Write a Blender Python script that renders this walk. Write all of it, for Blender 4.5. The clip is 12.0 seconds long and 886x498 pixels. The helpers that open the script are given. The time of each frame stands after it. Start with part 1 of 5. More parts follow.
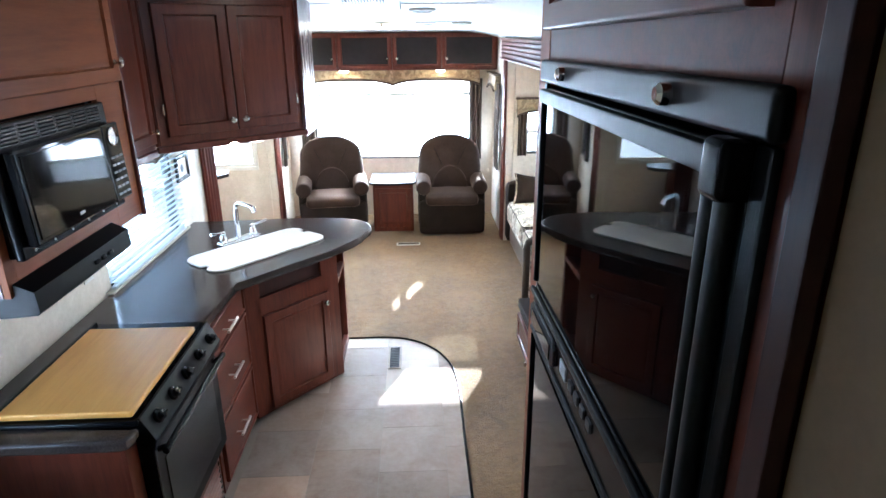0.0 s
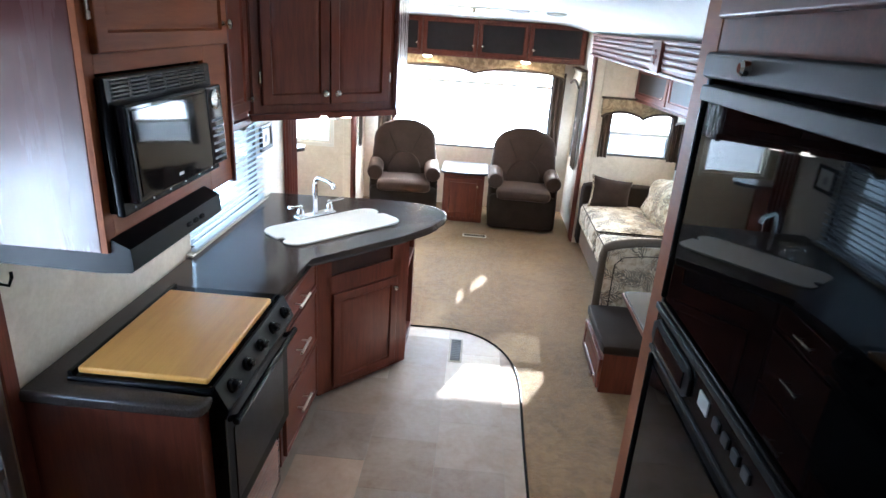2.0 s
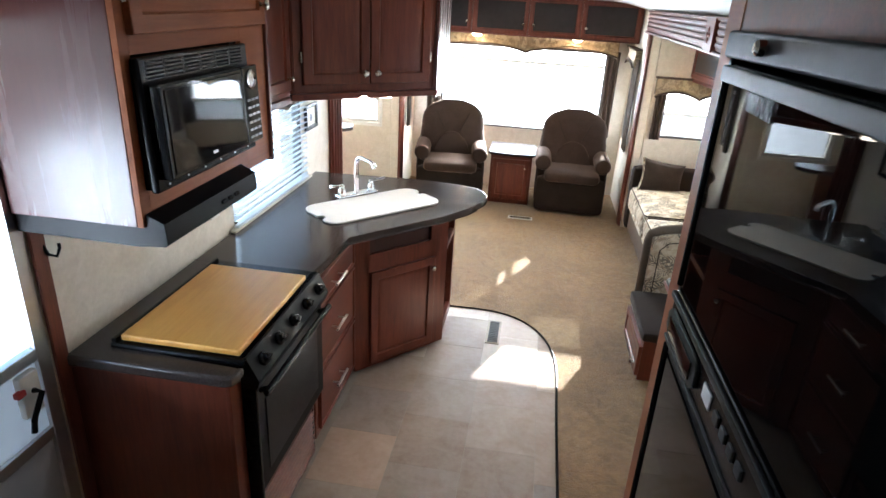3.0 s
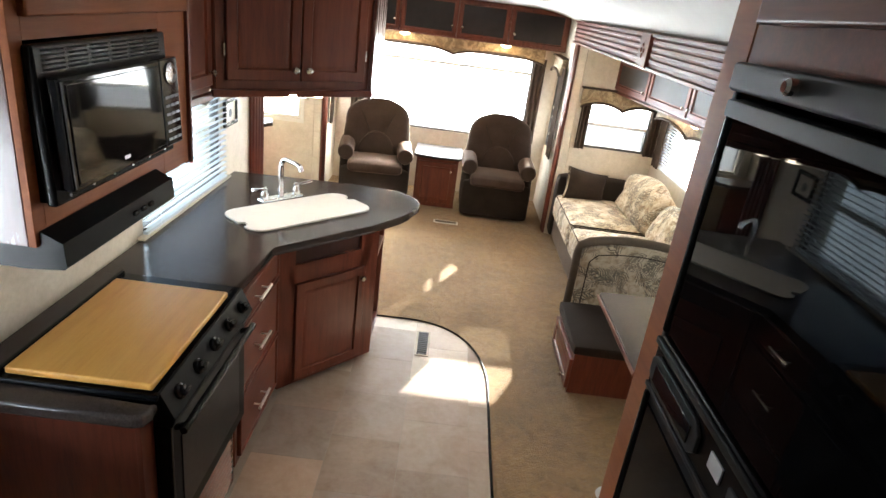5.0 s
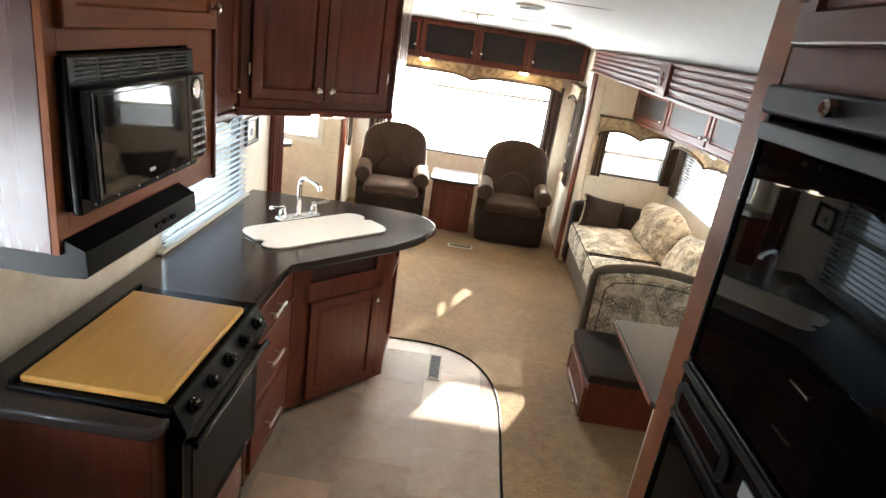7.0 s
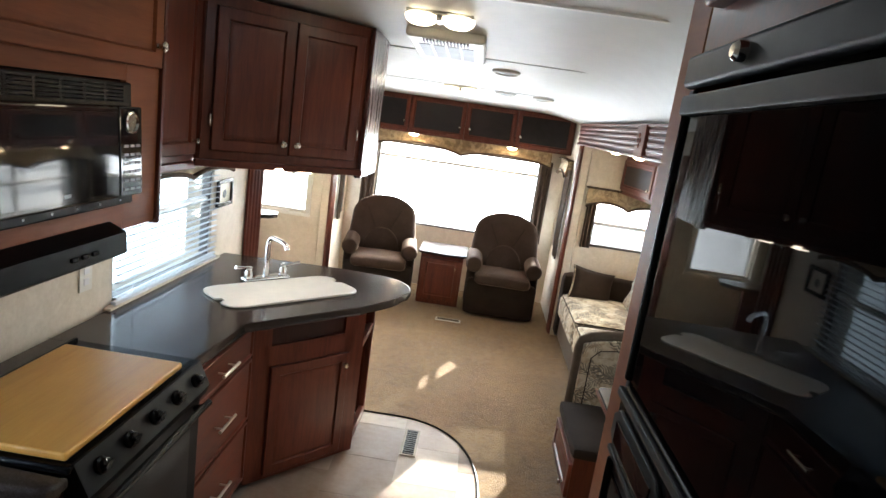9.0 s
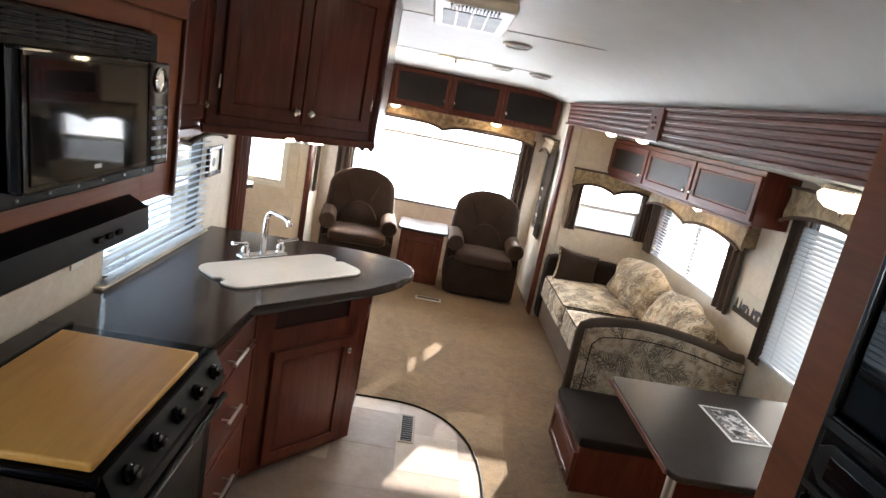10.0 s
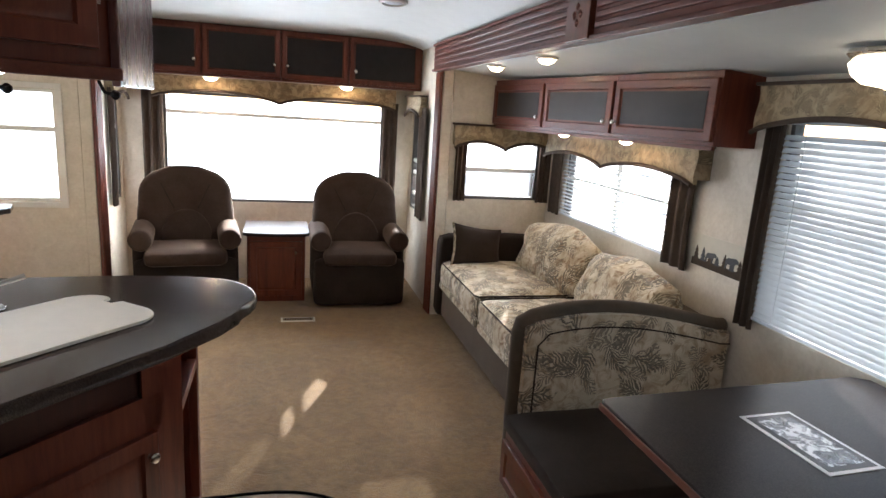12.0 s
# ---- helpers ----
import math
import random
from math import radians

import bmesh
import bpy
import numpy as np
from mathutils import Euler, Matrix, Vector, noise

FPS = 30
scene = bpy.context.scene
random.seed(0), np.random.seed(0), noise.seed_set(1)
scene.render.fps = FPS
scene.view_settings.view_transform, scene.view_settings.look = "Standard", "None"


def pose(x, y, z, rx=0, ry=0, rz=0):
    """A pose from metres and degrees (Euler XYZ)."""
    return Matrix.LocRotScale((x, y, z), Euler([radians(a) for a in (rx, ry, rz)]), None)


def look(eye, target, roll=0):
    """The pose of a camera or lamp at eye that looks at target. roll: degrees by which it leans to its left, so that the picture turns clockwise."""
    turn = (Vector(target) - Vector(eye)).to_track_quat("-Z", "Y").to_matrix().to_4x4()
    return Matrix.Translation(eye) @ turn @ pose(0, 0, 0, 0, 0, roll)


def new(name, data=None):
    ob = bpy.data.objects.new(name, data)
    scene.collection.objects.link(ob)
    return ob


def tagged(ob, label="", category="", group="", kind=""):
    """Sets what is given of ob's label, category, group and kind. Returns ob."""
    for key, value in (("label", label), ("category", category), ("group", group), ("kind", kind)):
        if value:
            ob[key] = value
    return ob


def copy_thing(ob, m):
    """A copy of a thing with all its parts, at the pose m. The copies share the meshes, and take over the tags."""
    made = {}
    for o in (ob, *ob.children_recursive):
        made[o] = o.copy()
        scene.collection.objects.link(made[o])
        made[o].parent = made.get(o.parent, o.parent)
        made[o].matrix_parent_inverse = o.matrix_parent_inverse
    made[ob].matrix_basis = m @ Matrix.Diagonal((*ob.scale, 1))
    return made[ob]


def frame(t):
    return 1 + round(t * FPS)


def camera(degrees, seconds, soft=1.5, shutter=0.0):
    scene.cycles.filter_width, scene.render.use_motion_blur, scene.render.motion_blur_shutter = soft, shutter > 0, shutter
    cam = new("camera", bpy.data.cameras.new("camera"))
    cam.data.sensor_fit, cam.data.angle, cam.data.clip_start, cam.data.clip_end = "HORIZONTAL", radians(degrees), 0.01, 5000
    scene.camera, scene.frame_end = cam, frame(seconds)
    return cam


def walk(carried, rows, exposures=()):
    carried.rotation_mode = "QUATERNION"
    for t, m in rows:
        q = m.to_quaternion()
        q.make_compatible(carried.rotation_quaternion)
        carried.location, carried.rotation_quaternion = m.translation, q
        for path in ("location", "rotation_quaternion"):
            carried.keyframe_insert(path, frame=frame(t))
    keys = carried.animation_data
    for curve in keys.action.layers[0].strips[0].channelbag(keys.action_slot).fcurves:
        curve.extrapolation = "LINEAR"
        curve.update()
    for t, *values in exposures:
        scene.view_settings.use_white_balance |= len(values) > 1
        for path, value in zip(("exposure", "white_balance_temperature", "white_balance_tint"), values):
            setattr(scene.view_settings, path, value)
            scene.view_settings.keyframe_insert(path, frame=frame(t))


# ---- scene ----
cam = camera(71.9, 12.0)
PATH = [
    (0, (0.095, -0.32, 2.038), (0.182, 1.563, 1.371), -0.4),
    (0.5, (0.105, -0.349, 2.058), (0.351, 1.53, 1.418), -0.8),
    (1, (0.038, -0.33, 2.078), (0.216, 1.559, 1.446), 4.9),
    (1.5, (-0.015, -0.266, 2.039), (-0.011, 1.626, 1.389), 3.9),
    (2, (-0.036, -0.224, 2.009), (-0.118, 1.648, 1.31), 3.9),
    (2.5, (-0.003, -0.209, 2.01), (-0.195, 1.633, 1.256), 3.2),
    (2.7, (0.047, -0.217, 2.016), (-0.211, 1.615, 1.256), 3.6),
    (4.3, (-0.032, -0.153, 2.016), (-0.105, 1.675, 1.209), 3.2),
    (4.5, (-0.052, -0.132, 2.018), (-0.095, 1.706, 1.23), 4.2),
    (5, (-0.07, -0.063, 2.02), (-0.039, 1.79, 1.267), 7.6),
    (5.5, (-0.079, -0.057, 2.03), (0.033, 1.823, 1.356), 7.5),
    (6, (-0.075, -0.07, 2.016), (0.048, 1.816, 1.361), 7.8),
    (6.5, (-0.091, -0.079, 2.005), (-0.049, 1.808, 1.345), 8.2),
    (7, (-0.088, -0.06, 2.0), (-0.107, 1.82, 1.319), 8.6),
    (7.2, (-0.068, -0.061, 1.999), (-0.099, 1.817, 1.31), 8.1),
    (8.8, (0.102, 0.029, 1.87), (-0.048, 1.965, 1.391), 4.8),
    (9, (0.092, 0.043, 1.863), (0.015, 1.998, 1.447), 8.2),
    (9.5, (-0.049, 0.099, 1.855), (0.006, 2.065, 1.494), 8.6),
    (10, (-0.213, 0.189, 1.816), (-0.114, 2.13, 1.344), 11.0),
    (10.5, (-0.212, 0.371, 1.686), (-0.303, 2.292, 1.137), 6.3),
    (11, (-0.149, 0.694, 1.561), (0.03, 2.639, 1.132), 8.3),
    (11.5, (-0.169, 1.062, 1.555), (0.225, 2.986, 1.175), 3.8),
    (12, (-0.104, 1.34, 1.515), (0.408, 3.224, 1.079), 3.7),
]
EXPOSURES = [
    (0.0, 2.86, 4950, 4), (1.5, 2.70, 4950, 4), (2.5, 2.66, 5300, 5), (4.5, 2.62, 6150, 6), (6.5, 2.52, 6350, 6),
    (7.2, 2.46, 6350, 6), (9.0, 2.18, 6100, 6), (9.5, 2.00, 6200, 10), (10.0, 1.86, 6200, 11), (10.5, 1.82, 6300, 12), (11.0, 1.70, 6000, 10), (12.0, 1.56, 5900, 10),
]
walk(cam, [(t, look(eye, target, roll)) for t, eye, target, roll in PATH], EXPOSURES)

# ---- world and light ----
SUN_AZ = radians(25.2)      # from +y towards +x
SUN_EL = radians(21.8)
world = bpy.data.worlds.new("sky")
scene.world = world
world.use_nodes = True
wn = world.node_tree.nodes
sky = wn.new("ShaderNodeTexSky")
sky.sky_type = "NISHITA"
sky.sun_disc = False
sky.sun_elevation = SUN_EL
sky.sun_rotation = SUN_AZ
sky.air_density, sky.dust_density = 1.0, 1.5
world.node_tree.links.new(sky.outputs["Color"], wn["Background"].inputs["Color"])
wn["Background"].inputs["Strength"].default_value = 0.12
sun_data = bpy.data.lights.new("sun", "SUN")
sun_data.energy, sun_data.angle, sun_data.color = 5.0, radians(0.5), (1.0, 0.94, 0.84)
sun = new("sun", sun_data)
sun.matrix_world = look((0, 0, 0), (-math.sin(SUN_AZ) * math.cos(SUN_EL), -math.cos(SUN_AZ) * math.cos(SUN_EL), -math.sin(SUN_EL)))


def window_light(centre, aim, w, h, watts, color=(0.92, 0.96, 1.0)):
    """An area lamp in place of the skylight through one window, roof vent or door."""
    d = bpy.data.lights.new("window_light", "AREA")
    d.shape, d.size, d.size_y, d.energy, d.color = "RECTANGLE", w, h, watts, color
    ob = new("window_light", d)
    ob.matrix_world = look(centre, (centre[0] + aim[0], centre[1] + aim[1], centre[2] + aim[2]))
    return ob


window_light((-0.13, 6.87, 1.10), (0, -1, 0), 1.74, 0.84, 18)
window_light((-1.48, 2.84, 1.20), (1, 0, 0), 0.92, 0.56, 1.9, (0.70, 0.86, 1.0))
window_light((2.02, 4.74, 1.10), (-1, 0, 0), 1.34, 0.46, 2.2)
window_light((2.02, 2.72, 1.14), (-1, 0, 0), 1.40, 0.86, 0.6, (0.66, 0.86, 1.0))
window_light((1.47, 5.79, 1.12), (0, -1, 0), 0.60, 0.44, 2.1)
window_light((-1.82, 6.10, 1.14), (0, -1, 0), 0.62, 0.76, 1.5)
window_light((-1.48, 6.52, 1.10), (1, 0, 0), 0.28, 0.80, 1.2)
window_light((1.15, 6.40, 1.10), (-1, 0, 0), 0.48, 0.84, 1.3)
window_light((0.02, 1.78, 2.245), (0, 0.01, -1), 0.32, 0.28, 0.5)
# Unseen lamp added outside the door to make the microwave cabinet's side glow.
window_light((-1.80, 0.08, 0.96), (1, 0.3, 0), 0.72, 0.85, 6.5, (0.90, 0.94, 1.0))

# ---- materials ----


def nodes_of(name):
    m = bpy.data.materials.new(name)
    m.use_nodes = True
    nt = m.node_tree
    return m, nt, nt.nodes["Principled BSDF"]


def coords(nt, scale=(1, 1, 1), rot=(0, 0, 0), kind="Object"):
    tc = nt.nodes.new("ShaderNodeTexCoord")
    mp = nt.nodes.new("ShaderNodeMapping")
    mp.inputs["Scale"].default_value = scale
    mp.inputs["Rotation"].default_value = [radians(a) for a in rot]
    nt.links.new(tc.outputs[kind], mp.inputs["Vector"])
    return mp.outputs["Vector"]


def noise_node(nt, vec, scale, detail=4, rough=0.55, distort=0.0):
    n = nt.nodes.new("ShaderNodeTexNoise")
    n.inputs["Scale"].default_value = scale
    n.inputs["Detail"].default_value = detail
    n.inputs["Roughness"].default_value = rough
    n.inputs["Distortion"].default_value = distort
    nt.links.new(vec, n.inputs["Vector"])
    return n.outputs["Fac"]


def ramp(nt, fac, *stops):
    r = nt.nodes.new("ShaderNodeValToRGB")
    el = r.color_ramp.elements
    while len(el) < len(stops):
        el.new(0.5)
    for e, (pos, col) in zip(el, stops):
        e.position, e.color = pos, (*col, 1)
    nt.links.new(fac, r.inputs["Fac"])
    return r.outputs["Color"]


def mix(nt, fac, a, b, mode="MIX"):
    n = nt.nodes.new("ShaderNodeMix")
    n.data_type, n.blend_type = "RGBA", mode
    for sock, v in ((n.inputs["Factor"], fac), (n.inputs["A"], a), (n.inputs["B"], b)):
        if isinstance(v, (int, float)):
            sock.default_value = v
        elif isinstance(v, tuple):
            sock.default_value = (*v, 1)
        else:
            nt.links.new(v, sock)
    return n.outputs["Result"]


def bump(nt, bsdf, height, strength=0.3, dist=0.002):
    b = nt.nodes.new("ShaderNodeBump")
    b.inputs["Strength"].default_value = strength
    b.inputs["Distance"].default_value = dist
    nt.links.new(height, b.inputs["Height"])
    nt.links.new(b.outputs["Normal"], bsdf.inputs["Normal"])


def rough_var(nt, bsdf, fac, lo, hi):
    m = nt.nodes.new("ShaderNodeMapRange")
    m.inputs["To Min"].default_value, m.inputs["To Max"].default_value = lo, hi
    nt.links.new(fac, m.inputs["Value"])
    nt.links.new(m.outputs["Result"], bsdf.inputs["Roughness"])


def plain(name, color, rough=0.5, metal=0.0, grain=40, amount=0.12, bumpy=0.1, rvar=0.08, coat=0.0):
    """Paint, plastic or metal with slight unevenness at two scales."""
    m, nt, b = nodes_of(name)
    v = coords(nt)
    fine, broad = noise_node(nt, v, grain), noise_node(nt, v, grain / 12, 3)
    dark = tuple(c * (1 - amount) for c in color)
    lite = tuple(min(1, c * (1 + amount * 0.6)) for c in color)
    col = ramp(nt, broad, (0.3, dark), (0.7, lite))
    nt.links.new(mix(nt, 0.25, col, ramp(nt, fine, (0.3, dark), (0.7, lite))), b.inputs["Base Color"])
    rough_var(nt, b, broad, max(0.02, rough - rvar), min(1, rough + rvar))
    b.inputs["Metallic"].default_value = metal
    b.inputs["Coat Weight"].default_value = coat
    if bumpy:
        bump(nt, b, fine, bumpy, 0.001)
    return m


def wood(name, dark, mid, light, axis="z", rough=0.32, scale=1.0, coat=0.12):
    m, nt, b = nodes_of(name)
    s = {"x": (1.2, 14, 14), "y": (14, 1.2, 14), "z": (14, 14, 1.2)}[axis]
    v = coords(nt, tuple(a * scale for a in s))
    oi = nt.nodes.new("ShaderNodeObjectInfo")
    sh = nt.nodes.new("ShaderNodeVectorMath")
    sh.operation = "MULTIPLY_ADD"
    cmb = nt.nodes.new("ShaderNodeCombineXYZ")
    for s_ in ("X", "Y", "Z"):
        nt.links.new(oi.outputs["Random"], cmb.inputs[s_])
    nt.links.new(cmb.outputs["Vector"], sh.inputs[0])
    sh.inputs[1].default_value = (7, 5, 9)
    nt.links.new(v, sh.inputs[2])
    grain = noise_node(nt, sh.outputs["Vector"], 2.2, 8, 0.62, 0.6)
    broad = noise_node(nt, coords(nt), 2.3, 3)
    fine = noise_node(nt, sh.outputs["Vector"], 11, 4, 0.7)
    col = ramp(nt, grain, (0.25, dark), (0.5, mid), (0.78, light))
    col = mix(nt, 0.28, col, ramp(nt, broad, (0.3, dark), (0.7, light)))
    col = mix(nt, 0.18, col, ramp(nt, fine, (0.35, dark), (0.65, light)))
    nt.links.new(col, b.inputs["Base Color"])
    rough_var(nt, b, grain, rough - 0.06, rough + 0.1)
    b.inputs["Coat Weight"].default_value = coat
    b.inputs["Coat Roughness"].default_value = 0.22
    b.inputs["Specular IOR Level"].default_value = 0.34
    bump(nt, b, fine, 0.12, 0.0006)
    return m


CHERRY = wood("cherry_wood", (0.048, 0.011, 0.0065), (0.124, 0.028, 0.0145), (0.200, 0.053, 0.027))
CHERRY_H = wood("cherry_wood_level", (0.048, 0.011, 0.0065), (0.124, 0.028, 0.0145), (0.200, 0.053, 0.027), "y", 0.42, 1.0, 0.05)
CHERRY_X = wood("cherry_wood_cross", (0.048, 0.011, 0.0065), (0.124, 0.028, 0.0145), (0.200, 0.053, 0.027), "x", 0.42, 1.0, 0.05)
VINYL = wood("cherry_vinyl_side", (0.066, 0.020, 0.017), (0.084, 0.027, 0.022), (0.104, 0.034, 0.028), "z", 0.25, 0.6, 0.12)
VINYL.node_tree.nodes["Principled BSDF"].inputs["Specular IOR Level"].default_value = 0.5
CHERRY_DARK = wood("dark_cherry_trim", (0.018, 0.005, 0.004), (0.040, 0.010, 0.007), (0.066, 0.018, 0.011), "z", 0.4)
CHERRY_PLY = wood("cherry_face_frame", (0.155, 0.042, 0.014), (0.255, 0.077, 0.026), (0.330, 0.110, 0.041), "y", 0.5, 0.7, 0.0)
CHERRY_PLY.node_tree.nodes["Principled BSDF"].inputs["Specular IOR Level"].default_value = 0.16
MAPLE = wood("maple_board", (0.58, 0.26, 0.040), (0.72, 0.37, 0.075), (0.82, 0.47, 0.12), "y", 0.38, 0.55, 0.2)


def laminate(name, r0, r1, tone=1.0):
    m, nt, b = nodes_of(name)
    v = coords(nt)
    f = noise_node(nt, v, 420, 3, 0.7)
    g = noise_node(nt, v, 130, 4, 0.6)
    h = noise_node(nt, v, 5, 3)
    col = ramp(nt, f, (0.36, (0.014, 0.010, 0.008)), (0.52, (0.052, 0.040, 0.034)), (0.72, (0.14, 0.112, 0.096)))
    col = mix(nt, 0.4, col, ramp(nt, g, (0.35, (0.030, 0.022, 0.019)), (0.68, (0.074, 0.056, 0.048))))
    col = mix(nt, 1.0, col, (tone, tone, tone * 1.04), "MULTIPLY")
    nt.links.new(col, b.inputs["Base Color"])
    rough_var(nt, b, f, r0, r1)
    return m


LAMINATE = laminate("speckled_laminate", 0.11, 0.16)
LAMINATE.node_tree.nodes["Principled BSDF"].inputs["Specular IOR Level"].default_value = 0.34
LAMINATE_DULL = laminate("speckled_table_laminate", 0.28, 0.34, 0.6)
LAMINATE_DULL.node_tree.nodes["Principled BSDF"].inputs["Specular IOR Level"].default_value = 0.08


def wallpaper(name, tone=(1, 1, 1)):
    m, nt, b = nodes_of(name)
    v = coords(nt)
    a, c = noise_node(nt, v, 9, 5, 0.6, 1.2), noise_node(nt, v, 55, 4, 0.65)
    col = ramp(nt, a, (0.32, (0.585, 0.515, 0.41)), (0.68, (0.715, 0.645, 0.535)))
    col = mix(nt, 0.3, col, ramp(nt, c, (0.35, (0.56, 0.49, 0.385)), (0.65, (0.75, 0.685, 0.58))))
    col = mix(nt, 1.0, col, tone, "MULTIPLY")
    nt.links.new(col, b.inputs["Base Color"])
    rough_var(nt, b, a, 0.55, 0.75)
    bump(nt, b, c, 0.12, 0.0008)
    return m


WALL = wallpaper("mottled_wallpaper")
# Same wallpaper, tinted tan and darkened: the hall's dimness is in the colour.
HALL = wallpaper("dimmed_tan_wallpaper", (0.36, 0.265, 0.155))
CEIL = plain("ceiling_panel", (0.64, 0.645, 0.615), 0.55, 0, 90, 0.06, 0.12)
CEIL_DARK = plain("ceiling_seam_shadow", (0.46, 0.45, 0.42), 0.6)
TRIMWHITE = plain("white_plastic_trim", (0.74, 0.72, 0.66), 0.4)
CREAM = plain("cream_vinyl", (0.60, 0.55, 0.44), 0.5)


def carpet():
    m, nt, b = nodes_of("beige_carpet")
    v = coords(nt)
    tuft = nt.nodes.new("ShaderNodeTexVoronoi")
    tuft.inputs["Scale"].default_value = 190
    nt.links.new(v, tuft.inputs["Vector"])
    fine, mid, broad = noise_node(nt, v, 260, 3, 0.7), noise_node(nt, v, 19, 5, 0.68, 0.8), noise_node(nt, v, 2.4, 4, 0.6)
    col = ramp(nt, fine, (0.3, (0.120, 0.070, 0.026)), (0.55, (0.255, 0.158, 0.064)), (0.78, (0.40, 0.270, 0.126)))
    col = mix(nt, 0.45, col, ramp(nt, mid, (0.38, (0.085, 0.050, 0.018)), (0.60, (0.35, 0.238, 0.108))))
    col = mix(nt, 0.3, col, ramp(nt, broad, (0.38, (0.125, 0.074, 0.030)), (0.62, (0.30, 0.195, 0.088))))
    col = mix(nt, 1.0, col, (1.04, 0.96, 0.80), "MULTIPLY")
    nt.links.new(col, b.inputs["Base Color"])
    b.inputs["Roughness"].default_value = 0.95
    b.inputs["Sheen Weight"].default_value = 0.25
    h = nt.nodes.new("ShaderNodeMath")
    h.operation = "ADD"
    nt.links.new(tuft.outputs["Distance"], h.inputs[0])
    nt.links.new(mid, h.inputs[1])
    bump(nt, b, h.outputs["Value"], 0.75, 0.006)
    return m


CARPET = carpet()


def tile_vinyl():
    m, nt, b = nodes_of("stone_look_tile")
    oi = nt.nodes.new("ShaderNodeObjectInfo")
    v = coords(nt)
    a = noise_node(nt, v, 5.5, 5, 0.62, 0.8)
    c = noise_node(nt, v, 34, 5, 0.65)
    base = ramp(nt, oi.outputs["Random"], (0.0, (0.58, 0.37, 0.24)), (0.26, (0.22, 0.19, 0.17)), (0.5, (0.62, 0.50, 0.39)), (0.76, (0.22, 0.14, 0.095)), (1.0, (0.50, 0.42, 0.35)))
    col = mix(nt, 0.26, base, ramp(nt, a, (0.32, (0.20, 0.145, 0.105)), (0.5, (0.41, 0.345, 0.285)), (0.68, (0.55, 0.48, 0.41))))
    col = mix(nt, 0.14, col, ramp(nt, c, (0.35, (0.28, 0.22, 0.18)), (0.68, (0.53, 0.46, 0.39))))
    nt.links.new(col, b.inputs["Base Color"])
    rough_var(nt, b, a, 0.30, 0.46)
    b.inputs["Specular IOR Level"].default_value = 0.15
    bump(nt, b, c, 0.18, 0.0008)
    return m


TILE = tile_vinyl()
GROUT = plain("tile_joint", (0.33, 0.275, 0.22), 0.8, 0, 120)
BLACK = plain("black_plastic", (0.006, 0.006, 0.0065), 0.24, 0, 60, 0.3, 0.05)
BLACK_TEX = plain("black_textured_plastic", (0.004, 0.0045, 0.0055), 0.32, 0, 500, 0.3, 0.25)
FRIDGE_GLOSS = plain("black_mirror_panel", (0.003, 0.003, 0.0035), 0.025, 0, 10, 0.2, 0.0, 0.01)
FRIDGE_GLOSS.node_tree.nodes["Principled BSDF"].inputs["Specular IOR Level"].default_value = 0.085
ENAMEL = plain("black_enamel", (0.005, 0.005, 0.0055), 0.16, 0, 30, 0.3, 0.03)
for dull in (BLACK, BLACK_TEX, ENAMEL):
    dull.node_tree.nodes["Principled BSDF"].inputs["Specular IOR Level"].default_value = 0.13
STRIP_GREY = plain("charcoal_satin_plastic", (0.007, 0.0075, 0.0085), 0.42, 0, 400, 0.25, 0.12)
STRIP_GREY.node_tree.nodes["Principled BSDF"].inputs["Specular IOR Level"].default_value = 0.22
STOVE_BLACK = plain("matt_black_enamel", (0.006, 0.006, 0.007), 0.42, 0, 60, 0.3, 0.05)
STOVE_BLACK.node_tree.nodes["Principled BSDF"].inputs["Specular IOR Level"].default_value = 0.06
BRIGHT_PULL = plain("satin_nickel_pull", (0.86, 0.84, 0.80), 0.34, 1.0, 200, 0.05, 0.03)
BLACK_GLOSS = plain("black_gloss_panel", (0.006, 0.006, 0.007), 0.045, 0, 10, 0.2, 0.0, 0.015)
CHROME = plain("chrome", (0.80, 0.80, 0.80), 0.10, 1.0, 60, 0.05, 0.0, 0.05)
NICKEL = plain("brushed_nickel", (0.62, 0.58, 0.52), 0.26, 1.0, 200, 0.1, 0.05)
ALU = plain("aluminium", (0.62, 0.63, 0.64), 0.35, 1.0, 120, 0.1, 0.08)
BRONZE = plain("dark_window_frame", (0.075, 0.066, 0.060), 0.4, 0, 60, 0.3)
COVER = plain("white_sink_cover", (0.78, 0.74, 0.68), 0.45, 0, 200, 0.06, 0.15)
STEEL = plain("stainless_sink", (0.55, 0.55, 0.55), 0.25, 1.0, 120, 0.1)
VENT = plain("bronze_vent_metal", (0.30, 0.24, 0.18), 0.45, 0.6, 60, 0.3)
SLAT = plain("white_blind_slat", (0.70, 0.72, 0.74), 0.4, 0, 40, 0.05, 0.03)
st = SLAT.node_tree
slat_through = st.nodes.new("ShaderNodeBsdfTranslucent")
slat_through.inputs["Color"].default_value = (0.78, 0.82, 0.86, 1)
slat_mix = st.nodes.new("ShaderNodeMixShader")
slat_mix.inputs["Fac"].default_value = 0.4
st.links.new(st.nodes["Principled BSDF"].outputs["BSDF"], slat_mix.inputs[1])
st.links.new(slat_through.outputs["BSDF"], slat_mix.inputs[2])
st.links.new(slat_mix.outputs["Shader"], st.nodes["Material Output"].inputs["Surface"])
DARKFRONT = plain("dark_glass_front", (0.030, 0.025, 0.025), 0.38, 0, 20, 0.4, 0.03)
